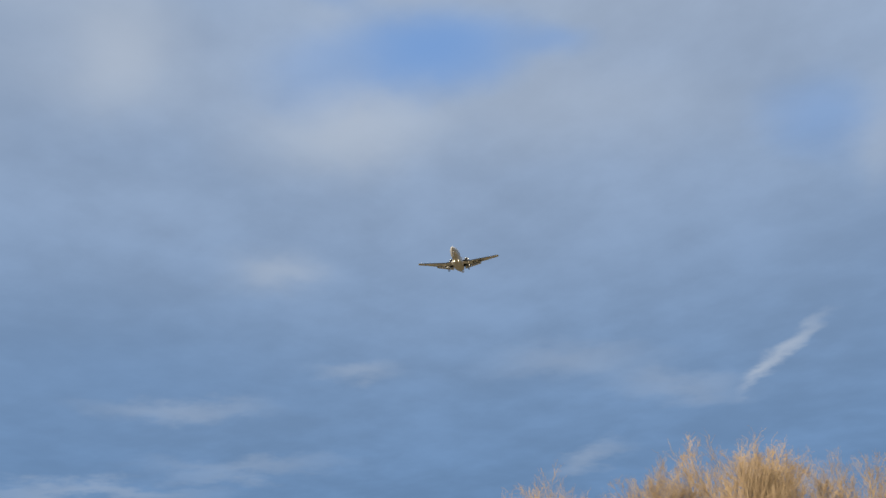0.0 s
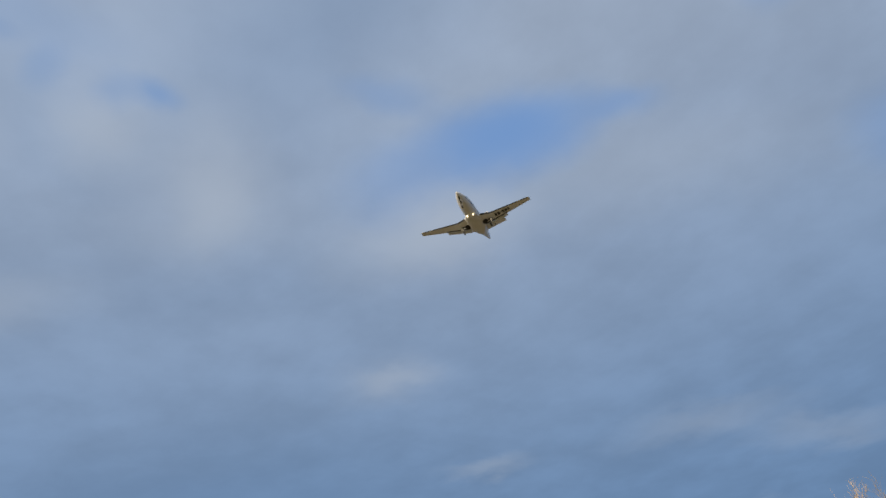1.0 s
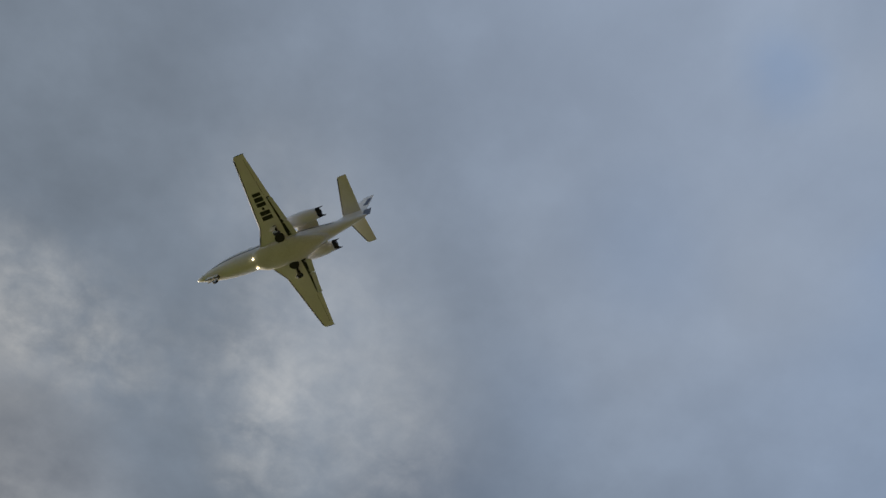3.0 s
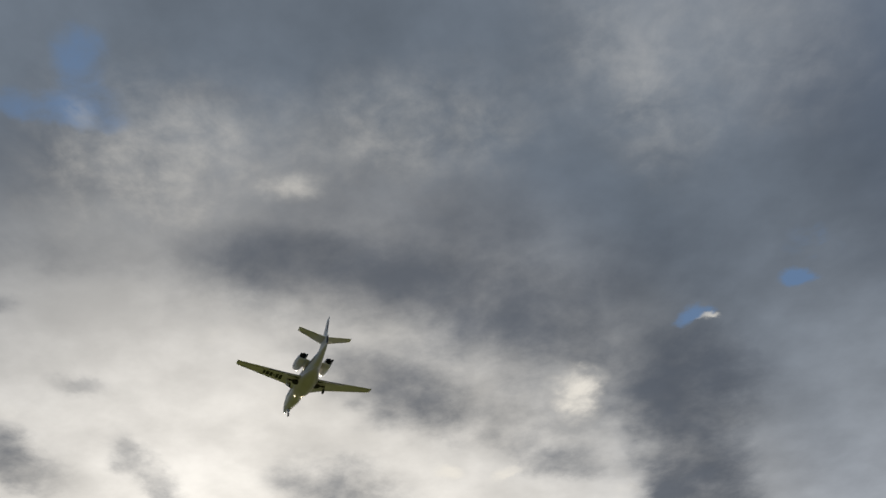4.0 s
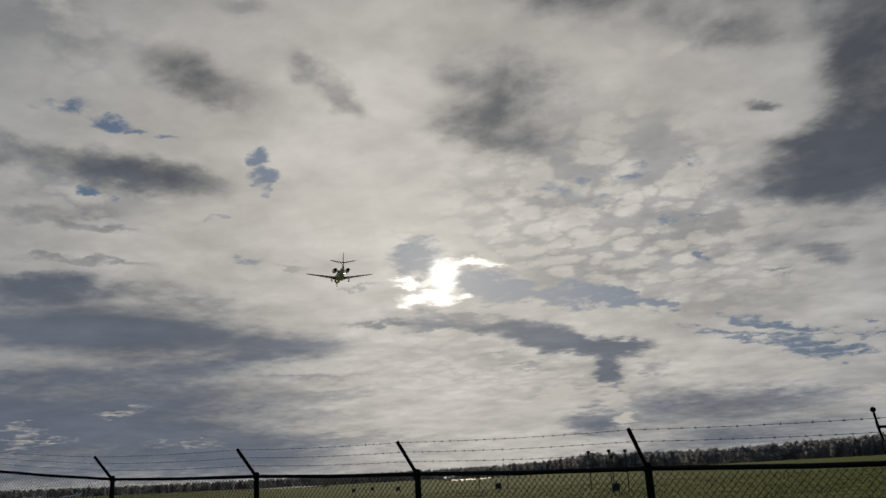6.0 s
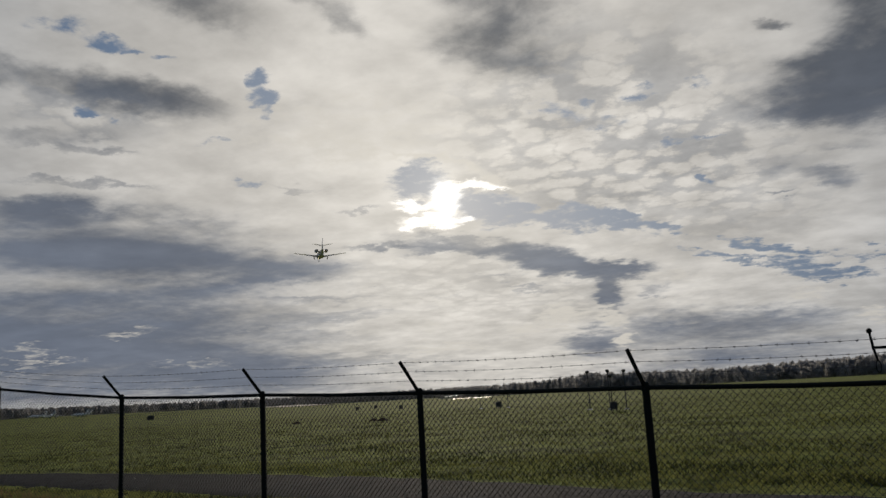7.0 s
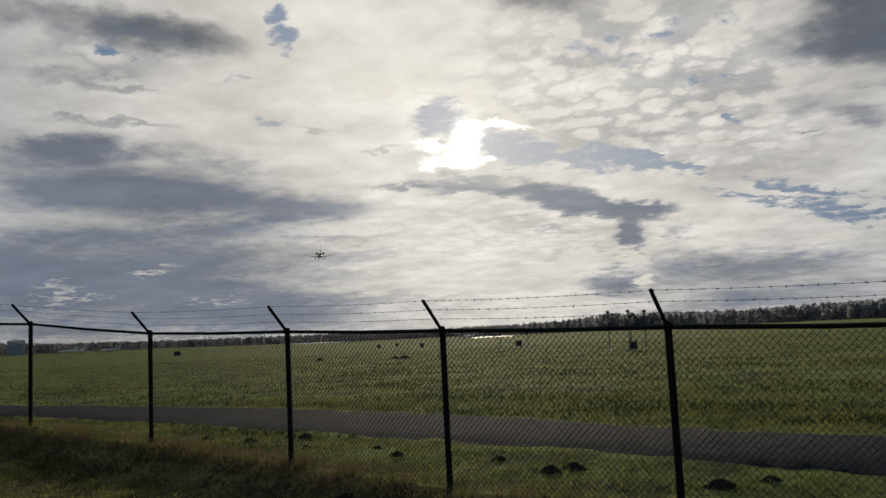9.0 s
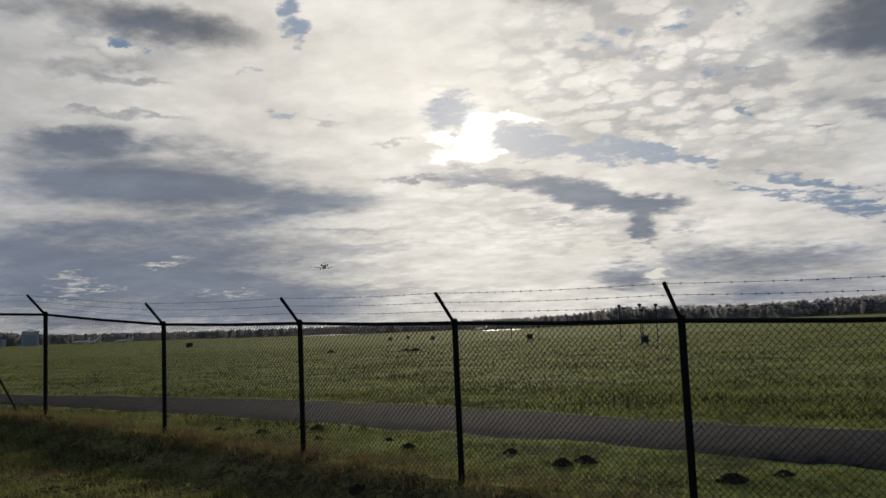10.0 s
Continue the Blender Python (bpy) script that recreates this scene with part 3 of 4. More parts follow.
def far_fall(x, y):
    """The airfield falls away very gently with distance."""
    side = ease(math.degrees(math.atan2(-x, max(y, 1e-3))), 24, 50)
    return -(0.0068 - 0.0052 * side) * max(0.0, min(900.0, math.hypot(x, y)) - 30)


def ground_height(x, y):
    if abs(x) > 60 or abs(y) > 60:
        return far_fall(x, y)
    s, foot = fence_frame(x, y)
    if s >= 0:
        z = foot * (1 - ease(s, 0.1, 3.2))
    else:
        z = (foot + 0.02) * (1 - 0.5 * ease(-s, 2, 9)) - 0.30 * ease(-s, 0.1, 1.0)
        z += 0.07 * ease(-s, 0.3, 1.2) * noise.noise((x * 2.3, y * 2.3, 11))
    bumps = 0.05 * noise.noise((x * 0.6, y * 0.6, 3)) + 0.03 * noise.noise((x * 1.9, y * 1.9, 7))
    return z + bumps * (1 - ease(math.hypot(x, y), 18, 45)) + far_fall(x, y)


def spread(lo, hi, step, far, grow):
    xs = list(np.arange(lo, hi + 1e-6, step))
    d = step
    while xs[-1] < far:
        d *= grow
        xs.append(xs[-1] + d)
    d = step
    while xs[0] > -far:
        d *= grow
        xs.insert(0, xs[0] - d)
    return xs


def ground_sheet():
    xs, ys = spread(-18, 5, 0.14, 4200, 1.2), spread(2, 19, 0.14, 4200, 1.2)
    bm = bmesh.new()
    vs = [[bm.verts.new((x, y, ground_height(x, y))) for x in xs] for y in ys]
    for a, b in zip(vs, vs[1:]):
        for k in range(len(xs) - 1):
            bm.faces.new((a[k], a[k + 1], b[k + 1], b[k]))
    for f in bm.faces:
        c = f.calc_center_median()
        f.material_index = 1 if c.y < -6 or c.x > 60 or c.x < -700 or c.y > 900 else 0
        if not f.material_index and abs(c.x) < 30 and c.y < 12 and fence_frame(c.x, c.y)[0] < -0.05:
            f.material_index = 2
    ob = mesh_object("ground", bm, [GRASS, BOUNCE_GROUND, BANK], smooth=True)
    return tagged(ob, "wide mown airfield grass, green with dull yellow patches", "grass field", kind="structure")


ground_sheet()

ROAD_FAR = [(-75, 27.5), (-45, 23), (-20.6, 18.1), (-16.4, 17.5), (-12.5, 16.8), (-9.2, 15.95), (-6.1, 14.9), (-3.0, 13.55), (1.0, 11.95), (8, 9.3), (22, 3.6)]
ROAD_NEAR = [(-75, 24.5), (-45, 20.2), (-20, 15.4), (-15, 14.2), (-11, 13.0), (-7.6, 12.05), (-4.6, 11.3), (-1.7, 10.35), (0.75, 9.45), (8, 6.8), (22, 1.0)]


def road_sheet():
    bm = bmesh.new()
    rows = []
    for i in range(len(ROAD_FAR) - 1):
        for k in range(8):
            s = k / 8
            f = [ROAD_FAR[i][j] * (1 - s) + ROAD_FAR[i + 1][j] * s for j in (0, 1)]
            n = [ROAD_NEAR[i][j] * (1 - s) + ROAD_NEAR[i + 1][j] * s for j in (0, 1)]
            row = []
            for q in range(9):
                u = q / 8
                w = 0.12 * noise.noise((i * 8 + k, 5, q // 8)) if q in (0, 8) else 0
                x, y = n[0] * (1 - u) + f[0] * u, n[1] * (1 - u) + f[1] * u + w
                row.append(bm.verts.new((x, y, ground_height(x, y) + (-0.03 if q in (0, 8) else 0.03 + 0.02 * math.sin(u * math.pi)))))
            rows.append(row)
    for a, b in zip(rows, rows[1:]):
        for k in range(8):
            bm.faces.new((a[k], b[k], b[k + 1], a[k + 1]))
    bmesh.ops.recalc_face_normals(bm, faces=bm.faces)
    ob = mesh_object("perimeter_road", bm, ASPHALT, smooth=True)
    return tagged(ob, "worn grey asphalt perimeter road behind the fence", "road", kind="structure")


road_sheet()

# ---- the fence ----
def fence():
    root = holder("airfield_fence", label="dark green chain-link security fence topped with barbed wire", category="fence")
    feet = [Vector(p) for p in POSTS]
    tops = [p + Vector((0, 0, POST_HEIGHT)) for p in feet]
    arm = OUT * 0.32 + Vector((0, 0, 0.33))
    for foot, top in zip(feet, tops):
        bm = bmesh.new()
        pipe(bm, [foot - Vector((0, 0, 0.4)), top + Vector((0, 0, 0.015)), top + Vector((0, 0, 0.035))], [0.036, 0.036, 0.02], 10)
        p = part("post", bm, POST, root, smooth=False)
        bm = bmesh.new()
        tube(bm, top - Vector((0, 0, 0.03)), top + arm, 0.021, sides=6)
        part("arm", bm, POST, p)
        bm = bmesh.new()
        tube(bm, top - Vector((0, 0, 0.045)), top + Vector((0, 0, 0.0)), 0.045, sides=10)
        part("collar", bm, POST, p)
    for i, (a, b) in enumerate(zip(tops, tops[1:])):
        bm = bmesh.new()
        mid = (a + b) / 2 - Vector((0, 0, 0.012))
        pipe(bm, [a - Vector((0, 0, 0.02)), mid - Vector((0, 0, 0.02)), b - Vector((0, 0, 0.02))], 0.022, 8)
        part("top_rail", bm, POST, root)
        link_mesh(root, feet[i], feet[i + 1])
    for k in range(3):
        barbed_wire(root, [t + arm * (0.36 + 0.31 * k) for t in tops], k)
    # diagonal brace of the rising stretch
    bm = bmesh.new()
    tube(bm, feet[1].lerp(feet[2], 0.84) + Vector((0, 0, -0.05)), feet[1].lerp(feet[2], 0.44) + Vector((0, 0, POST_HEIGHT - 0.04)), 0.02)
    part("brace", bm, POST, root, "diagonal steel brace")
    # bar with a hanging rod beside the next post
    end = tops[7] + arm * 0.75
    d = (tops[6] - tops[7]).normalized()
    tip = end + d * 0.72
    bm = bmesh.new()
    tube(bm, end, tip, 0.011)
    bar = part("tension_bar", bm, POST, root, "thin horizontal steel bar between the wires")
    bm = bmesh.new()
    pipe(bm, [tip + Vector((-0.012, 0, 0.125)), tip, tip + Vector((0.02, 0, -0.10))], [0.008, 0.011, 0.007])
    bmesh.ops.create_uvsphere(bm, u_segments=10, v_segments=6, radius=0.022, matrix=Matrix.Translation(tip + Vector((-0.013, 0, 0.13))))
    ring = [tip + Vector((0.02 + 0.018 * math.sin(k * math.tau / 12), 0, -0.145 + 0.045 * math.cos(k * math.tau / 12))) for k in range(13)]
    pipe(bm, ring, 0.0035, 5)
    part("hanging_rod", bm, POST, bar, "black rod with a wire loop")
    return root


def link_mesh(root, a, b):
    """One bay of woven diamonds: zigzag wires, each crossing over its neighbour."""
    run = b - a
    length = math.hypot(run.x, run.y)
    pitch, rise = 0.033, 0.034
    n, m = int(length / pitch), int((POST_HEIGHT - 0.06) / rise)
    verts, faces = [], []
    side = Vector((-run.y, run.x, 0)).normalized()
    along = Vector((run.x, run.y, 0)) / length
    r = 0.0038
    for i in range(n):
        base = len(verts)
        for j in range(m + 1):
            s = (i + ((i + j) % 2)) * pitch + 0.5 * pitch
            z = 0.03 + j * rise
            c = a + run * min(1.0, s / length) + Vector((0, 0, z)) + side * (0.002 if j % 2 else -0.002)
            for q in ((along * r), (along * -0.5 * r + side * 0.87 * r), (along * -0.5 * r - side * 0.87 * r)):
                verts.append(c + q)
            if j:
                o = base + (j - 1) * 3
                for k in range(3):
                    faces.append((o + k, o + (k + 1) % 3, o + 3 + (k + 1) % 3, o + 3 + k))
    me = bpy.data.meshes.new("chain_link")
    me.from_pydata(verts, [], faces)
    me.materials.append(WIRE)
    ob = new("chain_link", me)
    ob.parent = root
    tagged(ob, "woven diamond wire netting", kind="stuff")


def barbed_wire(root, points, k):
    rnd = random.Random(40 + k)
    bm = bmesh.new()
    for a, b in zip(points, points[1:]):
        n = 8
        pts = [a.lerp(b, j / n) - Vector((0, 0, 0.018 * math.sin(math.pi * j / n))) for j in range(n + 1)]
        pipe(bm, pts, 0.0023, 4, False)
        length = (b - a).length
        s = rnd.uniform(0.02, 0.1)
        while s < length:
            p = a.lerp(b, s / length) - Vector((0, 0, 0.018 * math.sin(math.pi * s / length)))
            u = (b - a).normalized()
            tube(bm, p - u * 0.012, p + u * 0.010, 0.0038, sides=5)
            for q in range(2):
                w = Vector((rnd.uniform(-.4, .4), rnd.uniform(-1, 1), rnd.uniform(-1, 1))).normalized()
                tube(bm, p - w * 0.015, p + w * 0.015, 0.0018, 0.001, sides=3)
            s += rnd.uniform(0.10, 0.13)
    part("barbed_wire", bm, BARB, root, "strand of barbed wire")


fence()

# ---- bare trees behind the camera ----
def bare_tree(seed, height, spread_, name="bare_tree", label="leafless tree with dense golden-brown twigs"):
    rnd = random.Random(seed)
    root = holder(name, label=label, category="tree", group="row of bare trees")
    trunk, limbs, twigs = bmesh.new(), bmesh.new(), ([], [])

    def stick(a, b, r0, r1):
        vs, fs = twigs
        d = (b - a).normalized()
        u = d.orthogonal().normalized()
        v = d.cross(u)
        o = len(vs)
        for p, r in ((a, r0), (b, r1)):
            for k in range(3):
                w = k * math.tau / 3
                vs.append(p + (u * math.cos(w) + v * math.sin(w)) * r)
        for k in range(3):
            fs.append((o + k, o + (k + 1) % 3, o + 3 + (k + 1) % 3, o + 3 + k))

    def bend(d, angle):
        u = d.orthogonal().normalized()
        u.rotate(Matrix.Rotation(rnd.uniform(0, math.tau), 3, d))
        e = (d * math.cos(angle) + u * math.sin(angle))
        e.z += 0.09
        return e.normalized()

    def grow(p, d, length, r, level):
        mid = p + d * length * 0.5
        d2 = bend(d, rnd.uniform(0.05, 0.22))
        end = mid + d2 * length * 0.5
        if level == 0:
            pipe(trunk, [p, mid, end], [r, r * 0.8, r * 0.55], 9)
        elif level <= 2:
            pipe(limbs, [p, mid, end], [r, r * 0.75, r * 0.45], 5)
        else:
            stick(p, mid, r, r * 0.8)
            stick(mid, end, r * 0.8, r * 0.35)
        if level == 4:
            for q in range(3):
                a = p.lerp(end, rnd.uniform(0.2, 0.95))
                stick(a, a + bend(d2, rnd.uniform(0.4, 1.0)) * length * rnd.uniform(0.35, 0.7), 0.009, 0.004)
            return
        for k in range((8, 6, 5, 4)[level]):
            s = rnd.uniform(0.35, 1.0) if level else rnd.uniform(0.45, 1.0)
            a = p.lerp(mid, s * 2) if s < 0.5 else mid.lerp(end, s * 2 - 1)
            grow(a, bend(d2, rnd.uniform(0.25, 0.75) * spread_), length * rnd.uniform(0.5, 0.72), max(0.010, r * rnd.uniform(0.32, 0.45)), level + 1)

    grow(Vector((0, 0, -0.3)), Vector((0, 0, 1)), height * 0.46, height * 0.022, 0)
    part("trunk", trunk, BARK, root)
    part("limbs", limbs, BARK, root)
    me = bpy.data.meshes.new("twigs")
    me.from_pydata(twigs[0], [], twigs[1])
    me.materials.append(TWIG)
    tw = new("twigs", me)
    tw.parent = root
    tagged(tw, "dense fine golden twigs", kind="stuff")
    return root, max(v.z for v in twigs[0])


def row_of_trees():
    made = [bare_tree(3, 13.0, 1.0), bare_tree(8, 13.0, 1.15), bare_tree(21, 13.0, 0.9)]
    used = [False] * 3
    # azimuth, distance, elevation of the top, kind, turn
    for az, far, top, k, turn in ((-140.6, 84, 9.0, 1, 40), (-142.2, 88, 8.3, 2, 10), (-145.2, 74, 8.0, 1, 200), (-148.9, 70, 9.9, 2, 80), (-151.6, 72, 10.4, 0, 0),
                                  (-154.3, 70, 10.5, 2, 130), (-157.4, 72, 10.4, 1, 300), (-160.2, 75, 8.9, 0, 210), (-162.9, 78, 7.6, 2, 20), (-147.6, 88, 8.7, 0, 100), (-155.8, 86, 9.7, 0, 150), (-166, 74, 8.2, 1, 70)):
        ob, tall = made[k]
        p = way(az, 0) * far
        size = (1.65 + far * math.tan(radians(top))) / tall
        m = pose(p.x, p.y, ground_height(p.x, p.y) - 0.05, 0, 0, turn) @ Matrix.Diagonal((size, size, size, 1))
        if used[k]:
            copy_scaled(made[k][0], m)
        else:
            ob.matrix_basis, used[k] = m, True


def copy_scaled(ob, m):
    c = copy_thing(ob, m)
    c.matrix_basis = m
    return c


row_of_trees()

# ---- far woods, hangars and the airfield's lights ----
def far_woods(name, label, spots, seed, mat):
    """Bare woods far off: each tree a short stem and a ragged crown of small leaves of twig."""
    rnd = random.Random(seed)
    vs, fs = [], []
    for x, y, tall in spots:
        wide = tall * rnd.uniform(0.28, 0.42)
        for k in range(260):
            u, a = rnd.random(), rnd.uniform(0, math.tau)
            z = tall * (0.04 + 0.96 * u ** 0.8)
            r = wide * math.sqrt(max(0.03, 1 - u ** 3)) * rnd.random() ** 0.5
            c = Vector((x + r * math.cos(a), y + r * math.sin(a), z + far_fall(x, y)))
            size = tall * rnd.uniform(0.04, 0.085)
            o = len(vs)
            for q in range(3):
                vs.append(c + Vector((rnd.gauss(0, 1), rnd.gauss(0, 1), rnd.gauss(0, 1.2))) * size)
            fs.append((o, o + 1, o + 2))
    me = bpy.data.meshes.new(name)
    me.from_pydata(vs, [], fs)
    me.materials.append(mat)
    return tagged(new(name, me), label, "woods", kind="stuff")


def woods_spots(lo, hi, profile, far, deep, step, seed):
    rnd = random.Random(seed)
    spots = []
    az = lo
    while az < hi:
        top = np.interp(az, [p[0] for p in profile], [p[1] for p in profile])
        for k in range(3):
            d = far + deep * (k + rnd.uniform(-0.4, 0.4)) / 2
            a = az + rnd.uniform(-0.5, 0.5) * step
            p = way(a, 0) * d
            tall = (1.65 + d * math.tan(radians(top)) - far_fall(p.x, p.y)) * rnd.uniform(0.78, 1.04)
            if tall > 0.8:
                spots.append((p.x, p.y, tall))
        az += step
    return spots


far_woods("woods", "dark bare woods along the edge of the airfield",
          woods_spots(-24, 21.5, [(-24, 0.9), (-9, 0.62), (-5.4, 0.48), (0, 0.38), (3.5, 0.33), (8, 0.44), (10.8, 0.5), (13, 0.32), (16, 0.15), (21.5, 0.0)], 420, 60, 0.22, 5), 11, WOODS)
far_woods("distant_woods", "low dark tree line beyond the far airfield",
          woods_spots(18, 75, [(18, 0.12), (26, 0.1), (34, 0.13), (38, 0.18), (44, 0.28), (48, 0.36), (52, 0.6), (75, 0.6)], 760, 80, 0.16, 6), 12, WOODS)


def hangar(x, y, wide, deep, tall, turn):
    root = holder("hangar", pose(x, y, far_fall(x, y), 0, 0, turn), "white clad hangar with a tall grey door", "hangar")
    bm = bmesh.new()
    block(bm, (-wide / 2, 0, -0.2), (wide / 2, deep, tall), bevel=0.1)
    part("wall", bm, CLAD, root)
    bm = bmesh.new()
    loft(bm, [[(-wide / 2 - 0.3, yy, tall), (0, yy, tall + wide * 0.07), (wide / 2 + 0.3, yy, tall), (wide / 2 + 0.3, yy, tall + 0.35), (0, yy, tall + wide * 0.07 + 0.35), (-wide / 2 - 0.3, yy, tall + 0.35)] for yy in (-0.4, deep + 0.4)])
    part("roof", bm, ROOF, root, "grey sheet roof")
    for k in range(4):
        bm = bmesh.new()
        w = wide * 0.8 / 4
        block(bm, (-wide * 0.4 + k * w + 0.06, -0.25, 0), (-wide * 0.4 + (k + 1) * w - 0.06, 0.05, tall * 0.8), bevel=0.03)
        part("door_leaf", bm, GATE, root, "grey sliding door leaf")
    return root


hangar(-463, 384, 10.5, 25, 9.3, 50)
hangar(-490, 372, 24, 22, 5.2, 53)
hangar(-520, 352, 18, 22, 5.6, 55)


def parked_plane(x, y, turn, size, label):
    root = holder("parked_aircraft", pose(x, y, far_fall(x, y), 0, 0, turn) @ Matrix.Diagonal((size, size, size, 1)), label, "aircraft", "parked aircraft on the far apron")
    bm = bmesh.new()
    loft(bm, [[(r * math.cos(k * math.tau / 12), yy, z + r * math.sin(k * math.tau / 12)) for k in range(12)] for yy, z, r in ((5.2, 1.3, 0.05), (4.2, 1.4, 0.5), (2.5, 1.5, 0.75), (-1.5, 1.5, 0.75), (-4, 1.8, 0.4), (-5.4, 2.0, 0.1))])
    part("fuselage", bm, PAINT, root, smooth=True)
    for s in (1, -1):
        bm = bmesh.new()
        loft(bm, [foil(s * x_, a, b, z, 0.12) for x_, a, b, z in ((0.4, 1.2, -0.9, 1.1), (6.0, 0.4, -0.4, 1.5))])
        part("wing", bm, PAINT, root)
        bm = bmesh.new()
        loft(bm, [foil(s * x_, a, b, z, 0.1) for x_, a, b, z in ((0.05, -4.3, -5.4, 2.4), (2.2, -4.8, -5.4, 2.6))])
        part("tailplane", bm, PAINT, root)
        bm = bmesh.new()
        tube(bm, (s * 1.4, -0.2, 1.2), (s * 1.4, -0.2, 0.0), 0.16)
        part("wheel_leg", bm, TYRE, root)
    bm = bmesh.new()
    tube(bm, (0, 3.6, 1.2), (0, 3.6, 0.0), 0.14)
    part("wheel_leg", bm, TYRE, root)
    bm = bmesh.new()
    loft(bm, [upright_foil(z, a, b, 0.1) for z, a, b in ((1.9, -3.4, -5.3), (4.2, -4.9, -5.8))])
    part("tail_fin", bm, PAINT, root)
    return root


def airfield_mast(x, y, tall):
    root = holder("approach_light", pose(x, y, ground_height(x, y)), "slim grey approach light mast standing in grass", "light mast", "approach lights")
    bm = bmesh.new()
    tube(bm, (0, 0, -0.1), (0, 0, tall - 0.2), 0.035, 0.028)
    part("mast", bm, MAST, root)
    bm = bmesh.new()
    loft(bm, [[(r * math.cos(k * math.tau / 12), r * math.sin(k * math.tau / 12), z) for k in range(12)] for z, r in ((tall - 0.2, 0.05), (tall - 0.16, 0.11), (tall - 0.03, 0.13), (tall, 0.06))])
    part("lamp_head", bm, BOOT, root, "black lamp head")
    bm = bmesh.new()
    block(bm, (-0.14, -0.14, -0.1), (0.14, 0.14, 0.06), bevel=0.02)
    part("foot", bm, GATE, root, "concrete foot")
    return root


for x, y, tall in ((-10.6, 54.5, 2.57), (-9.0, 53.0, 2.55), (-7.8, 51.9, 2.47), (-8.8, 52.6, 2.2), (-25.9, 77.2, 1.36), (-22.5, 75.4, 1.4)):
    airfield_mast(x, y, tall)


def junction_box(x, y, wide, tall, label="dark metal junction box on short legs in the grass"):
    root = holder("junction_box", pose(x, y, ground_height(x, y), 0, 0, 20), label, "utility box", "airfield boxes")
    bm = bmesh.new()
    block(bm, (-wide / 2, -wide * 0.3, 0.12), (wide / 2, wide * 0.3, tall), bevel=0.02)
    body = part("housing", bm, MAST, root)
    bm = bmesh.new()
    block(bm, (-wide * 0.42, -wide * 0.3 - 0.02, 0.18), (wide * 0.42, -wide * 0.3 + 0.01, tall - 0.08), bevel=0.008)
    part("door", bm, BOOT, body)
    for s in (-1, 1):
        bm = bmesh.new()
        block(bm, (s * wide * 0.38 - 0.03, -0.04, -0.1), (s * wide * 0.38 + 0.03, 0.04, 0.13))
        part("leg", bm, MAST, root)
    return root


for x, y, w, h in ((-8.2, 49.5, 0.42, 0.55), (-23.1, 74.3, 0.55, 0.65), (-55.2, 107.8, 0.5, 0.6), (-57.3, 118.3, 0.5, 0.6), (-44.0, 98.4, 0.5, 0.6), (-86.1, 100.0, 0.9, 0.75)):
    junction_box(x, y, w, h)


def strip(name, label, a, b, wide, z):
    """A paved strip from a to b, lying on the ground."""
    a, b = Vector((*a, z + far_fall(*a))), Vector((*b, z + far_fall(*b)))
    d = (b - a).normalized()
    n = Vector((-d.y, d.x, 0)) * wide / 2
    bm = bmesh.new()
    top = [bm.verts.new(p) for p in (a + n, b + n, b - n, a - n)]
    low = [bm.verts.new(v.co - Vector((0, 0, 0.3))) for v in top]
    bm.faces.new(top)
    for k in range(4):
        bm.faces.new((top[k], low[k], low[(k + 1) % 4], top[(k + 1) % 4]))
    bmesh.ops.recalc_face_normals(bm, faces=bm.faces)
    return tagged(mesh_object(name, bm, TARMAC), label, "runway", kind="structure")


strip("runway", "wet grey runway in the far grass", (-240, 390), (-520, 797), 45, 0.1)
strip("taxiway", "wet shining taxiway across the far grass", (-113, 301), (-97, 303), 9, 0.1)

# ---- the jet ----
FUSELAGE = [(8.09, -0.68, 0.03, 0.03), (7.95, -0.67, 0.13, 0.12), (7.55, -0.63, 0.29, 0.27), (6.9, -0.57, 0.49, 0.47), (6.2, -0.51, 0.66, 0.64),
            (5.5, -0.44, 0.80, 0.82), (4.8, -0.40, 0.90, 0.95), (4.0, -0.38, 0.96, 1.0), (3.0, -0.37, 0.98, 1.0), (0.5, -0.37, 0.98, 1.0),
            (-1.6, -0.37, 0.96, 1.0), (-2.6, -0.32, 0.86, 0.94), (-3.6, -0.22, 0.68, 0.82), (-4.8, -0.04, 0.48, 0.64), (-6.0, 0.14, 0.32, 0.44),
            (-6.9, 0.28, 0.18, 0.26), (-7.3, 0.34, 0.06, 0.09)]


def hull(y):
    """Centre height and half width and height of the fuselage at y."""
    for a, b in zip(FUSELAGE, FUSELAGE[1:]):
        if a[0] >= y >= b[0]:
            s = (a[0] - y) / (a[0] - b[0])
            return [p * (1 - s) + q * s for p, q in zip(a[1:], b[1:])]
    return FUSELAGE[-1][1:]


def on_hull(y, angle, proud=0.0):
    z, w, h = hull(y)
    a = radians(angle)
    return Vector(((w + proud) * math.cos(a), y, z + (h + proud) * math.sin(a)))


def foil(x, lead, trail, z, thick, twist=0.0):
    """A closed wing section across the span."""
    c = lead - trail
    prof = [(0, 0), (0.02, 0.35), (0.08, 0.68), (0.2, 0.95), (0.38, 1.0), (0.6, 0.76), (0.82, 0.36), (1, 0.03), (1, -0.03), (0.82, -0.2), (0.6, -0.42), (0.38, -0.6), (0.2, -0.62), (0.08, -0.46), (0.02, -0.25)]
    return [(x, lead - c * u, z + c * thick * v * 0.5 + twist * u) for u, v in prof]


def upright_foil(z, lead, trail, thick):
    return [(p[2], p[1], z) for p in foil(0, lead, trail, 0, thick)]


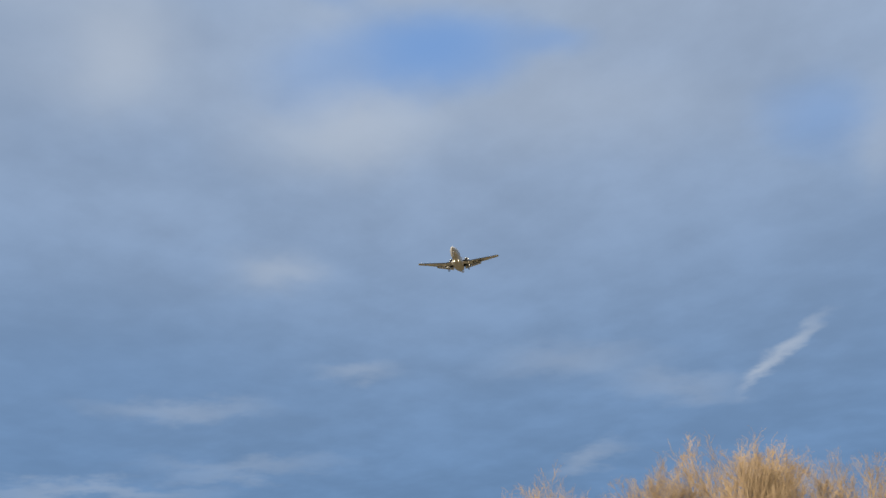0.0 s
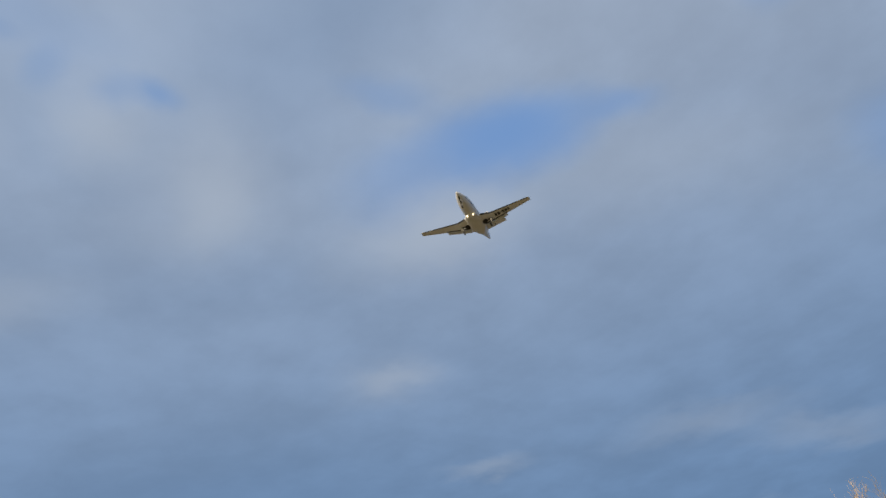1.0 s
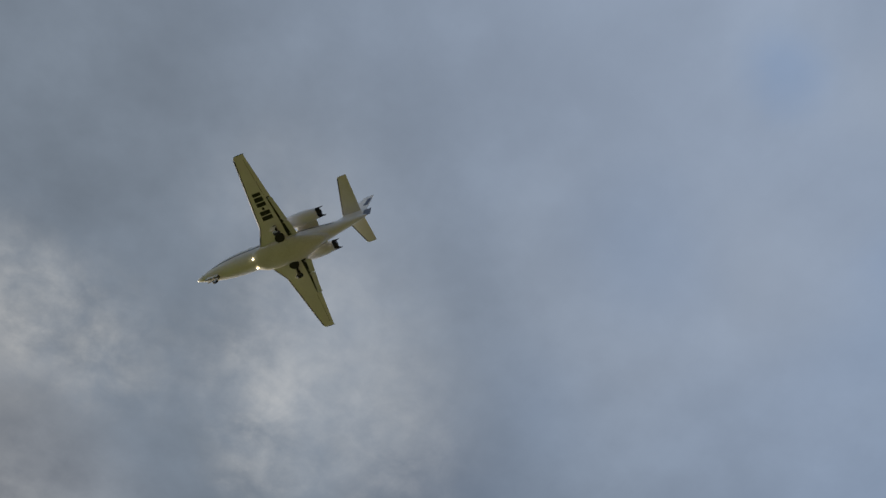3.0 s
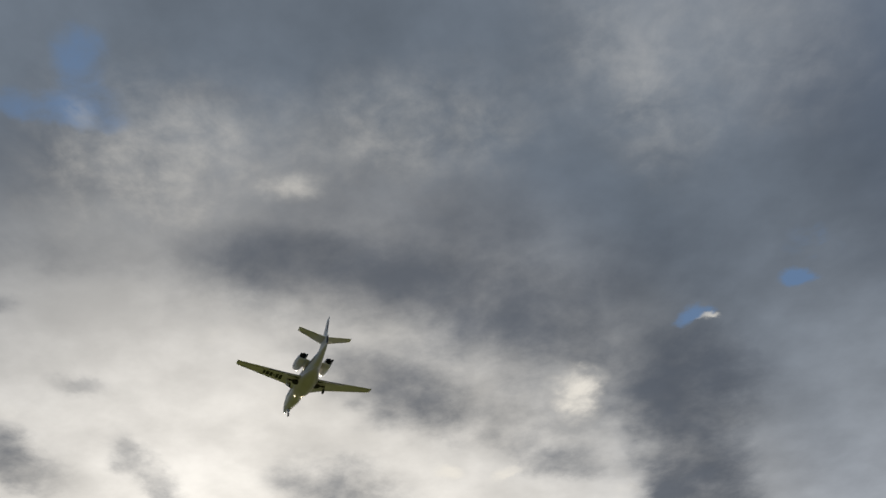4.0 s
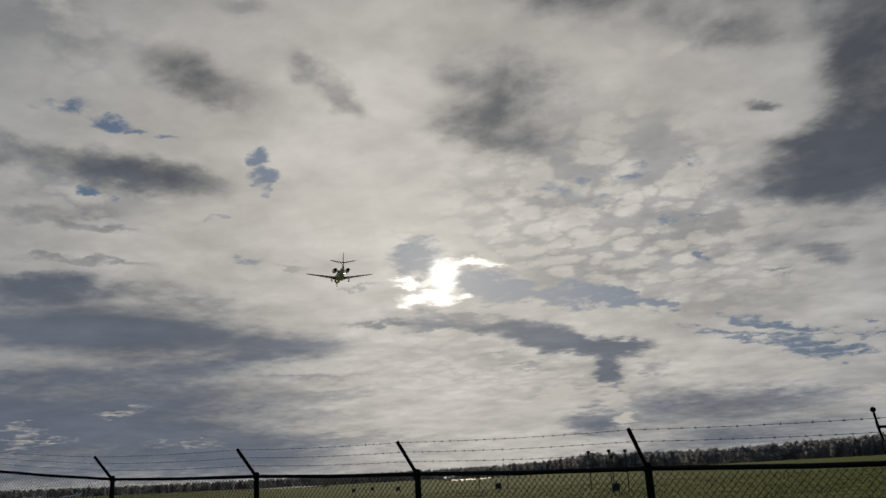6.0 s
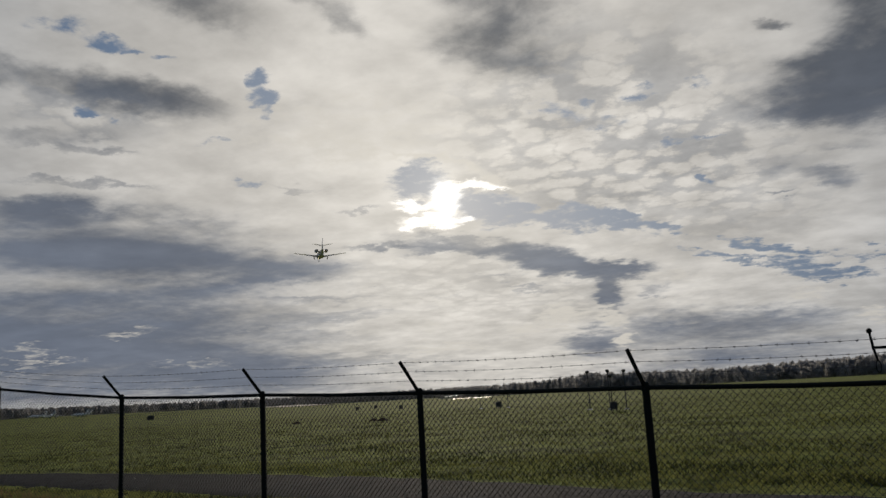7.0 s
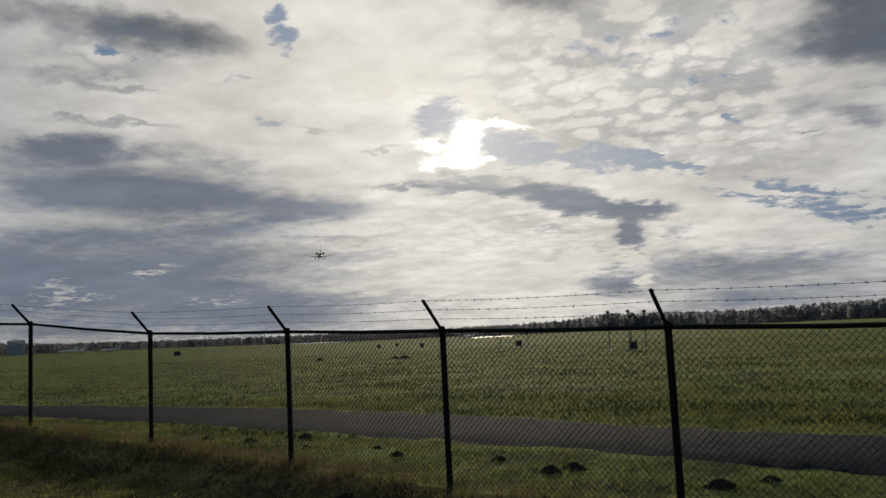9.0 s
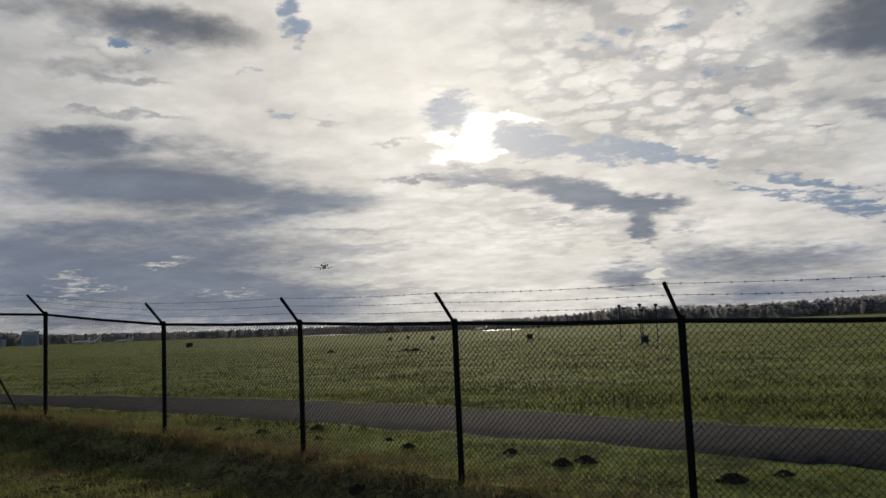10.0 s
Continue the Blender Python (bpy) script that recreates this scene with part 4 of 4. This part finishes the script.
WING = [(0.6, 1.95, -1.62, -1.06, 0.15), (1.2, 1.62, -1.56, -0.99, 0.15), (2.5, 1.0, -1.36, -0.84, 0.145), (5.5, 0.74, -0.92, -0.42, 0.13), (8.35, 0.5, -0.5, -0.02, 0.11), (8.6, 0.36, -0.5, 0.02, 0.05)]


def wing_at(x):
    for a, b in zip(WING, WING[1:]):
        if a[0] <= x <= b[0]:
            s = (x - a[0]) / (b[0] - a[0])
            return [p * (1 - s) + q * s for p, q in zip(a[1:], b[1:])]
    return WING[-1][1:]


def panel(bm, s, x0, x1, u0, u1, drop=0.012, steps=4):
    """A thin plate under the wing on side s, from chord part u0 to u1."""
    rows = []
    for i in range(steps + 1):
        x = x0 + (x1 - x0) * i / steps
        lead, trail, z, th = wing_at(x)
        c = lead - trail
        row = []
        for u in (u0, (u0 + u1) / 2, u1):
            v = np.interp(u, (0.02, 0.08, 0.2, 0.38, 0.6, 0.82, 1), (-0.25, -0.46, -0.62, -0.6, -0.42, -0.2, -0.03))
            row.append(Vector((s * x, lead - c * u, z + c * th * v * 0.5)))
        rows.append(row)
    ring = lambda d: [[bm.verts.new(p - Vector((0, 0, d))) for p in r] for r in rows]
    lo, hi = ring(drop), ring(-0.004)
    for i in range(steps):
        for k in range(2):
            bm.faces.new((lo[i][k], lo[i][k + 1], lo[i + 1][k + 1], lo[i + 1][k]))
            bm.faces.new((hi[i][k], hi[i + 1][k], hi[i + 1][k + 1], hi[i][k + 1]))
        for k in (0, 2):
            bm.faces.new((lo[i][k], lo[i + 1][k], hi[i + 1][k], hi[i][k]))
    for i in (0, steps):
        for k in range(2):
            bm.faces.new((lo[i][k], hi[i][k], hi[i][k + 1], lo[i][k + 1]))
    bmesh.ops.recalc_face_normals(bm, faces=bm.faces)
    return bm


def nose_strip(bm, sections, depth):
    """The dark leading edge of a wing: a shell a little proud of the first part of the chord."""
    rings = []
    for x, lead, trail, z, th in sections:
        c = lead - trail
        d = depth / c
        prof = [(d, 0.72), (d * 0.4, 0.5), (0.0, 0.0), (d * 0.4, -0.36), (d, -0.5)]
        rings.append([(x, lead - c * u + (0.012 if u == 0 else 0.006), z + (c * th * 0.5 + 0.012) * v) for u, v in prof])
    return loft(bm, rings)


def wheel(parent, centre, r, width):
    c = Vector(centre)
    bm = bmesh.new()
    prof = [(-0.5, 0.62), (-0.5, 0.86), (-0.36, 0.97), (0, 1.0), (0.36, 0.97), (0.5, 0.86), (0.5, 0.62)]
    loft(bm, [[c + Vector((width * a, r * b * math.cos(k * math.tau / 20), r * b * math.sin(k * math.tau / 20))) for k in range(20)] for a, b in prof])
    tyre = part("tyre", bm, TYRE, parent, "black rubber tyre")
    bm = bmesh.new()
    tube(bm, c - Vector((width * 0.52, 0, 0)), c + Vector((width * 0.52, 0, 0)), r * 0.56, sides=16)
    part("rim", bm, STEEL, tyre, "bright metal wheel rim")
    return tyre


def jet():
    root = holder("business_jet", label="white twin-engine business jet with wheels and flaps down", category="aircraft")
    # fuselage
    bm = bmesh.new()
    loft(bm, [[(w * math.cos(k * math.tau / 28), y, z + h * math.sin(k * math.tau / 28)) for k in range(28)] for y, z, w, h in FUSELAGE])
    body = part("fuselage", bm, PAINT, root, smooth=True)
    bm = bmesh.new()
    loft(bm, [[(w * math.cos(k * math.tau / 24), y, -1.1 + dz + h * math.sin(k * math.tau / 24)) for k in range(24)]
              for y, w, h, dz in ((2.9, 0.2, 0.12, 0.0), (2.5, 0.75, 0.25, -0.02), (1.9, 1.06, 0.36, -0.03), (0.8, 1.16, 0.42, -0.04), (-1.2, 1.16, 0.42, -0.04), (-2.2, 0.9, 0.36, 0.0), (-3.2, 0.5, 0.26, 0.1), (-4.0, 0.15, 0.12, 0.22))])
    part("belly_fairing", bm, FAIRING, body, "off-white belly fairing", smooth=True)
    for s in (1, -1):
        bm = bmesh.new()
        ys = np.linspace(6.4, -4.6, 34)
        rows = [[on_hull(y, -12 + 12 * ease(-y, -5, 3) + d, 0.008) for d in (-3.5, 0, 3.5)] for y in ys]
        vs = [[bm.verts.new((s * p.x, p.y, p.z)) for p in r] for r in rows]
        for a, b in zip(vs, vs[1:]):
            for k in range(2):
                bm.faces.new((a[k], a[k + 1], b[k + 1], b[k]))
        part("stripe", bm, STRIPE, body, "dark blue cheatline", smooth=True)
        for k in range(7):
            y0 = 3.7 - k * 0.78
            bm = bmesh.new()
            ring = [on_hull(y0 + 0.17 * math.cos(q * math.tau / 14), 27 + 11 * math.sin(q * math.tau / 14), 0.01) for q in range(14)]
            inner = [on_hull(y0 + 0.15 * math.cos(q * math.tau / 14), 27 + 9.5 * math.sin(q * math.tau / 14), -0.01) for q in range(14)]
            loft(bm, [[(s * p.x, p.y, p.z) for p in inner], [(s * p.x, p.y, p.z) for p in ring]])
            part("cabin_window", bm, GLASS, body, "dark oval cabin window")
        bm = bmesh.new()
        rows = [[on_hull(y, a, 0.008) for a in np.linspace(lo, hi, 6)] for y, lo, hi in ((6.1, 62, 86), (5.7, 44, 86), (5.3, 34, 86), (4.95, 32, 62))]
        vs = [[bm.verts.new((s * p.x, p.y, p.z)) for p in r] for r in rows]
        for a, b in zip(vs, vs[1:]):
            for k in range(5):
                bm.faces.new((a[k], a[k + 1], b[k + 1], b[k]))
        part("windscreen", bm, GLASS, body, "dark cockpit windscreen", smooth=True)
        # wing
        bm = bmesh.new()
        loft(bm, [foil(s * x, le, te, z, th) for x, le, te, z, th in WING])
        w = part("wing", bm, PAINT, root, smooth=False)
        bm = bmesh.new()
        nose_strip(bm, [(s * x, le, te, z, th) for x, le, te, z, th in WING[2:5]], 0.13)
        part("leading_edge", bm, BOOT, w, "black de-icing strip")
        bm = bmesh.new()
        nose_strip(bm, [(s * x, le, te, z, th) for x, le, te, z, th in WING[1:3]], 0.10)
        part("leading_edge", bm, BOOT, w, "black de-icing strip")
        # flaps, drooped behind the wing
        for x0, x1 in ((1.25, 2.55), (2.62, 4.75)):
            bm = bmesh.new()
            rings = []
            for x in (x0, x1):
                le, te, z, th = wing_at(x)
                c = 0.62 - 0.05 * (x - 1)
                rings.append([(s * x, te + 0.24 - c * u * 0.92, z - 0.12 - c * u * 0.42 + v * 0.05) for u, v in ((0, 0), (0.1, 0.8), (0.4, 1), (1, 0.05), (1, -0.05), (0.5, -0.7), (0.1, -0.8))])
            loft(bm, rings)
            f = part("flap", bm, FLAP, w, "lowered wing flap")
            for x in (x0 + 0.15, x1 - 0.15):
                bm = bmesh.new()
                le, te, z, th = wing_at(x)
                tube(bm, (s * x, te + 0.35, z - 0.08), (s * x, te - 0.25, z - 0.34), 0.045, 0.02, 6)
                part("hinge", bm, STEEL, f)
        bm = bmesh.new()
        panel(bm, s, 1.2, 4.8, 0.80, 0.93, 0.012, 6)
        part("flap_slot", bm, DARK, w, "near-black plate standing for the shade in the flap slot")
        bm = bmesh.new()
        panel(bm, s, 5.0, 8.2, 0.76, 0.775, 0.008, 4)
        part("aileron_gap", bm, DARK, w)
        bm = bmesh.new()
        loft(bm, [foil(s * 8.6, 0.36, -0.55, 0.02, 0.06), foil(s * 8.64, 0.22, -0.57, 0.03, 0.03)])
        part("wing_tip", bm, BOOT, w, "dark wing tip with its lamp")
        # wheel bay, its inner shade painted as near-black plugs, and main gear
        bm = bmesh.new()
        y0, x0 = -0.28, 1.35
        prof = [(x0 + 0.40 * math.cos(k * math.tau / 18), y0 + 0.40 * math.sin(k * math.tau / 18)) for k in range(18)]
        loft(bm, [[(s * x, y, -1.34 + 0.14 * (x - 1.0)) for x, y in prof], [(s * x, y, -1.05) for x, y in prof]])
        part("wheel_bay", bm, DARK, w, "near-black plug standing for the shaded wheel well")
        bm = bmesh.new()
        block(bm, (1.7, -0.40, 0), (2.45, -0.16, 0.05))
        for v in bm.verts:
            v.co = Vector((s * v.co.x, v.co.y, v.co.z - 1.135 + 0.125 * (v.co.x - 1.7)))
        bmesh.ops.recalc_face_normals(bm, faces=bm.faces)
        part("leg_bay", bm, DARK, w, "near-black plug standing for the shaded leg well")
        bm = bmesh.new()
        pipe(bm, [(s * 2.3, -0.18, -0.95), (s * 2.26, -0.18, -1.55), (s * 2.25, -0.14, -1.78)], [0.075, 0.07, 0.06], 10)
        tube(bm, (s * 2.25, -0.12, -1.74), (s * 2.25, -0.52, -1.9), 0.06, 0.05)
        tube(bm, (s * 2.28, -0.2, -1.2), (s * 2.25, -0.5, -1.86), 0.035)
        tube(bm, (s * 1.75, -0.2, -1.1), (s * 2.26, -0.18, -1.6), 0.03)
        g = part("main_gear", bm, STEEL, root, "main landing gear leg, lowered")
        wheel(g, (s * 2.13, -0.52, -1.93), 0.29, 0.2)
        bm = bmesh.new()
        block(bm, (2.36, -0.42, -1.75), (2.385, 0.06, -0.98), bevel=0.01)
        for v in bm.verts:
            v.co.x *= s
        bmesh.ops.recalc_face_normals(bm, faces=bm.faces)
        part("gear_door", bm, PAINT, g, "white gear door")
        # engine on its stub
        z0, x0, e0 = 0.42, 1.62, 0.35
        bm = bmesh.new()
        prof = [(-1.28, 0.36), (-1.25, 0.43), (-1.4, 0.50), (-1.9, 0.575), (-2.6, 0.585), (-3.3, 0.54), (-3.95, 0.43), (-3.97, 0.37), (-3.5, 0.36)]
        loft(bm, [[(s * x0 + r * math.cos(k * math.tau / 24), y + e0, z0 + r * math.sin(k * math.tau / 24)) for k in range(24)] for y, r in prof], close=False)
        e = part("engine", bm, PAINT, root, "white jet engine nacelle", smooth=True)
        bm = bmesh.new()
        loft(bm, [[(s * x0 + r * math.cos(k * math.tau / 24), y + e0, z0 + r * math.sin(k * math.tau / 24)) for k in range(24)] for y, r in ((-1.5, 0.36), (-1.27, 0.375), (-1.235, 0.405), (-1.255, 0.445), (-1.42, 0.508))], close=False)
        part("intake_lip", bm, STEEL, e, "polished metal intake lip", smooth=True)
        bm = bmesh.new()
        loft(bm, [[(s * x0 + r * math.cos(k * math.tau / 20), y + e0, z0 + r * math.sin(k * math.tau / 20)) for k in range(20)] for y, r in ((-1.52, 0.37), (-1.54, 0.1), (-1.42, 0.02))])
        part("fan", bm, DARK, e, "dark intake fan", smooth=True)
        bm = bmesh.new()
        loft(bm, [[(s * x0 + r * math.cos(k * math.tau / 20), y + e0, z0 + r * math.sin(k * math.tau / 20)) for k in range(20)] for y, r in ((-3.3, 0.36), (-3.6, 0.36), (-4.25, 0.27), (-4.27, 0.24), (-3.7, 0.2))])
        part("exhaust", bm, DARK, e, "sooty exhaust nozzle", smooth=True)
        for a in (0, 180):
            bm = bmesh.new()
            rows = [[(s * x0 + (0.44 - 0.01 * i) * math.cos(radians(a + d)), y + e0, z0 + (0.44 - 0.01 * i) * math.sin(radians(a + d))) for d in np.linspace(-wd, wd, 5)] for i, (y, wd) in enumerate(((-3.9, 48), (-4.2, 34), (-4.5, 12), (-4.58, 4)))]
            vs = [[bm.verts.new(p) for p in r] for r in rows]
            for p, q in zip(vs, vs[1:]):
                for k in range(4):
                    bm.faces.new((p[k], p[k + 1], q[k + 1], q[k]))
            bmesh.ops.solidify(bm, geom=list(bm.faces), thickness=0.04)
            part("reverser_bucket", bm, DARK, e, "dark pointed thrust reverser door")
        bm = bmesh.new()
        loft(bm, [upright_foil_side(s * x, -1.45, -3.3, z, 0.12) for x, z in ((0.5, 0.16), (1.2, 0.36))])
        part("pylon", bm, PAINT, e)
        # tailplane
        bm = bmesh.new()
        loft(bm, [foil(s * x, le, te, z, 0.10) for x, le, te, z in ((0.02, -5.05, -6.72, 1.62), (3.15, -5.88, -6.72, 2.18), (3.28, -6.0, -6.72, 2.2))])
        tp = part("tailplane", bm, PAINT, root)
        bm = bmesh.new()
        nose_strip(bm, [(s * x, le, te, z, 0.10) for x, le, te, z in ((0.15, -5.09, -6.72, 1.64), (3.15, -5.88, -6.72, 2.18))], 0.1)
        part("leading_edge", bm, BOOT, tp, "black de-icing strip")
        bm = bmesh.new()
        tube(bm, (s * 0.45, 2.55, -1.34), (s * 0.45, 2.62, -1.40), 0.075, 0.07, 14)
        part("landing_light", bm, BEAM, body, "glowing landing light")
    # fin with its dorsal fillet
    bm = bmesh.new()
    loft(bm, [upright_foil(z, le, te, th) for z, le, te, th in ((0.2, -2.6, -7.05, 0.06), (0.75, -3.7, -7.1, 0.08), (1.3, -4.75, -7.2, 0.10), (2.6, -5.85, -7.5, 0.10), (3.85, -6.85, -7.78, 0.09), (3.96, -7.1, -7.8, 0.05))])
    fin = part("tail_fin", bm, PAINT, root)
    bm = bmesh.new()
    loft(bm, [upright_foil(z, le, te, th) for z, le, te, th in ((0.3, -6.9, -7.62, 0.1), (1.4, -6.95, -7.66, 0.1), (1.42, -7.15, -7.66, 0.08))])
    part("rudder_foot", bm, STRIPE, fin, "dark blue lower rudder")
    bm = bmesh.new()
    loft(bm, [upright_foil(z, le + 0.01, te, 0.12) for z, le, te in ((2.3, -6.6, -7.43), (3.5, -7.1, -7.7))])
    part("tail_mark", bm, STRIPE, fin, "dark blue tail marking")
    # nose gear
    bm = bmesh.new()
    pipe(bm, [(0, 6.0, -1.0), (0, 6.12, -1.6), (0, 6.12, -1.95)], [0.06, 0.055, 0.045], 10)
    tube(bm, (0, 6.7, -1.0), (0, 6.14, -1.6), 0.025)
    tube(bm, (-0.1, 6.12, -1.98), (0.1, 6.12, -1.98), 0.035)
    g = part("nose_gear", bm, STEEL, root, "nose landing gear leg, lowered")
    wheel(g, (0, 6.12, -2.0), 0.23, 0.16)
    bm = bmesh.new()
    loft(bm, [[(0.13 * math.cos(k * math.tau / 12) * q, y, hull(y)[0] - hull(y)[2] + 0.05 + 0.09 * math.sin(k * math.tau / 12)) for k in range(12)] for y, q in ((7.35, 0.6), (7.2, 1.0), (6.1, 1.25), (5.95, 1.0))])
    part("nose_bay", bm, DARK, body, "near-black plug standing for the shaded nose wheel well")
    for s in (1, -1):
        bm = bmesh.new()
        block(bm, (s * 0.17 - 0.012, 6.0, -1.42), (s * 0.17 + 0.012, 7.1, -1.1), bevel=0.008)
        part("gear_door", bm, PAINT, g, "white gear door")
    # the marking under the port wing, as plain bars
    x = -3.05
    for w, tall in ((0.34, 1), (0.34, 1), (0.22, 0.25), (0.32, 1), (0.38, 1), (0.28, 1)):
        le, te, z, th = wing_at(-x + w / 2)
        bm = bmesh.new()
        c = le - te
        panel(bm, -1, -x, -x + w, 0.46 - 0.20 * tall, 0.46 + 0.20 * tall, 0.014, 2)
        part("marking_bar", bm, LETTER, root, "black painted bar")
        x -= w + 0.09
    return root


def upright_foil_side(x, lead, trail, z, thick):
    return foil(x, lead, trail, z, thick)


JET = jet()

# ---- apron, molehills and grass ----
for x, y, turn, size in ((-330, 303, 120, 0.85), (-312, 293, 95, 0.7), (-285, 287, 130, 0.7), (-283, 268, 60, 0.9), (-262, 262, 100, 0.75), (-118, 312, 75, 0.6)):
    parked_plane(x, y, turn, size, "small white aircraft parked on the far apron")


def molehill(x, y, size, seed):
    rnd = random.Random(seed)
    bm = bmesh.new()
    rings = []
    for i in range(6):
        u = i / 5
        rings.append([])
        for k in range(14):
            a = k * math.tau / 14
            r = size * (1.0 - u * 0.93) * (1 + 0.3 * noise.noise((math.cos(a) * 1.3 + seed, math.sin(a) * 1.3, u * 2)))
            px, py = x + r * math.cos(a), y + r * math.sin(a) * 0.8
            rings[-1].append((px, py, ground_height(px, py) - 0.03 + size * 0.42 * ease(u, 0, 1) + 0.02 * rnd.random()))
    loft(bm, rings)
    ob = mesh_object("molehill", bm, SOIL, smooth=True)
    return tagged(ob, "low dark molehill of loose soil in the grass", "molehill", "molehills by the road")


for k, (x, y, r) in enumerate(((-8.95, 11.1, 0.2), (-7.98, 10.95, 0.2), (-7.6, 11.55, 0.17), (-7.25, 11.45, 0.2), (-6.7, 10.6, 0.15), (-5.55, 10.7, 0.14), (-5.05, 10.3, 0.17), (-3.5, 10.15, 0.17),
                                (-2.65, 9.55, 0.2), (-2.4, 9.72, 0.22), (-0.7, 9.12, 0.24), (-0.2, 9.32, 0.17), (-32.8, 54.0, 0.5), (-24.5, 51.7, 0.6), (-25.6, 52.5, 0.5), (-4.79, 8.35, 0.16))):
    molehill(x, y, r, k)


def blades(name, label, mat, spots, seed, tall, lean, wide):
    """Grass as one mesh of thin bent blades."""
    rng = np.random.default_rng(seed)
    n = len(spots)
    base = np.array(spots)
    a = rng.uniform(0, math.tau, n)
    h = tall * rng.uniform(0.45, 1.15, n)
    side = np.stack([np.cos(a), np.sin(a), np.zeros(n)], 1) * (wide * rng.uniform(0.7, 1.3, n))[:, None]
    b = rng.uniform(0, math.tau, n)
    tip = np.stack([np.cos(b), np.sin(b), np.zeros(n)], 1) * (h * lean * rng.uniform(0.2, 1.0, n))[:, None]
    up = np.array([0, 0, 1.0])
    v0, v1 = base - side, base + side
    v2 = base + tip * 0.35 + up * (h * 0.6)[:, None] + side * 0.7
    v3 = base + tip * 0.35 + up * (h * 0.6)[:, None] - side * 0.7
    v4 = base + tip + up * h[:, None]
    vs = np.stack([v0, v1, v2, v3, v4], 1).reshape(-1, 3)
    o = np.arange(n)[:, None] * 5
    quads = (o + np.array([0, 1, 2, 3])).tolist()
    tris = (o + np.array([3, 2, 4])).tolist()
    me = bpy.data.meshes.new(name)
    me.from_pydata(vs.tolist(), [], quads + tris)
    me.materials.append(mat)
    return tagged(new(name, me), label, "grass", kind="stuff")


def scatter(n, seed, rule):
    rnd = random.Random(seed)
    out = []
    while len(out) < n:
        x, y = rnd.uniform(-17, 4), rnd.uniform(2.0, 19)
        if x < -0.9 * y - 5 or x > 0.2 * y + 0.5:
            continue
        if rnd.random() < rule(x, y):
            out.append((x, y, ground_height(x, y) - 0.01))
    return out


def on_road(x, y):
    for i in range(len(ROAD_FAR) - 1):
        (ax, ay), (bx, by) = ROAD_NEAR[i], ROAD_NEAR[i + 1]
        (cx, cy), (dx, dy) = ROAD_FAR[i], ROAD_FAR[i + 1]
        if ax <= x <= bx:
            lo = ay + (by - ay) * (x - ax) / (bx - ax)
            j = i if cx <= x <= dx else min(i + 1, len(ROAD_FAR) - 2)
            (cx, cy), (dx, dy) = ROAD_FAR[j], ROAD_FAR[j + 1]
            hi = cy + (dy - cy) * (x - cx) / (dx - cx)
            return lo - 0.05 < y < hi + 0.05
    return False


def clump(x, y):
    return max(0.05, 0.5 + 0.9 * noise.noise((x * 1.7, y * 1.7, 1)))


def along_fence(n, seed, lo, hi, rule):
    """Spots scattered along the fence, from lo to hi metres beyond its line."""
    rnd = random.Random(seed)
    out = []
    while len(out) < n:
        k = rnd.randrange(1, len(POSTS) - 1)
        s, off = rnd.random(), rnd.uniform(lo, hi)
        (ax, ay, az), (bx, by, bz) = POSTS[k], POSTS[k + 1]
        run = math.hypot(bx - ax, by - ay)
        x, y = ax + (bx - ax) * s - (by - ay) / run * off, ay + (by - ay) * s + (bx - ax) / run * off
        if rnd.random() < rule(x, y):
            out.append((x, y, ground_height(x, y) - 0.01))
    return out


def field_tufts(n, seed):
    """Spots over the open field, thinning out with distance, drawn together in uneven rows."""
    rnd = random.Random(seed)
    out = []
    while len(out) < n:
        d = 13 + 75 * rnd.random() ** 1.5
        p = way(rnd.uniform(-12, 56), 0) * d
        if rnd.random() < max(0.03, 0.3 + 1.2 * noise.noise((p.x * 0.22, p.y * 0.6, seed))) and not on_road(p.x, p.y):
            out.append((p.x, p.y, ground_height(p.x, p.y) - 0.01))
    return out


blades("lawn_grass", "short green grass along the fence and road", BLADE, scatter(52000, 1, lambda x, y: 0 if on_road(x, y) else clump(x, y) * (1.0 if y < 13.5 else 0.5)), 1, 0.075, 1.1, 0.007)
blades("field_grass", "uneven grass tufts across the open field", BLADE, field_tufts(40000, 7), 7, 0.09, 1.6, 0.013)
blades("shaded_field_grass", "field grass clumps coloured darker to stand for their shaded side", SHADED_BLADE, field_tufts(26000, 11), 11, 0.12, 1.4, 0.014)
blades("rough_grass", "longer tousled grass on the near bank", BLADE, along_fence(30000, 2, -6, -0.2, lambda x, y: max(0.02, 0.25 + 1.5 * noise.noise((x * 1.3, y * 1.3, 21)))), 2, 0.10, 1.6, 0.006)
blades("dry_stems", "dry brown grass stems along the fence foot", STRAW, along_fence(5500, 3, -0.5, 0.3, lambda x, y: (1.0 if x < -5 else 0.5) * clump(x, y)), 3, 0.2, 0.9, 0.004)
blades("dry_litter", "scattered straw-coloured dead grass", STRAW, along_fence(17000, 4, -6, -0.6, lambda x, y: max(0.03, noise.noise((x, y, 9)))), 4, 0.06, 2.2, 0.006)

# ---- what moves ----
def jet_place(t):
    """The jet's approach: an almost even glide at about 60 m/s."""
    s = t - 2.6
    return Vector((22.64, 11.24, 63.32)) + Vector((-33.89, 48.94, -2.82)) * s + Vector((-0.50, 0.75, -0.19)) * (s * s / 2)


def motions():
    rows = []
    for k in range(21):
        t = k * 0.5
        rows.append((t, Matrix.Translation(jet_place(t)) @ pose(0, 0, 0, 0, 0, 35.56) @ pose(0, 0, 0, 1.65, 0, 0)))
    walk(JET, rows)


motions()
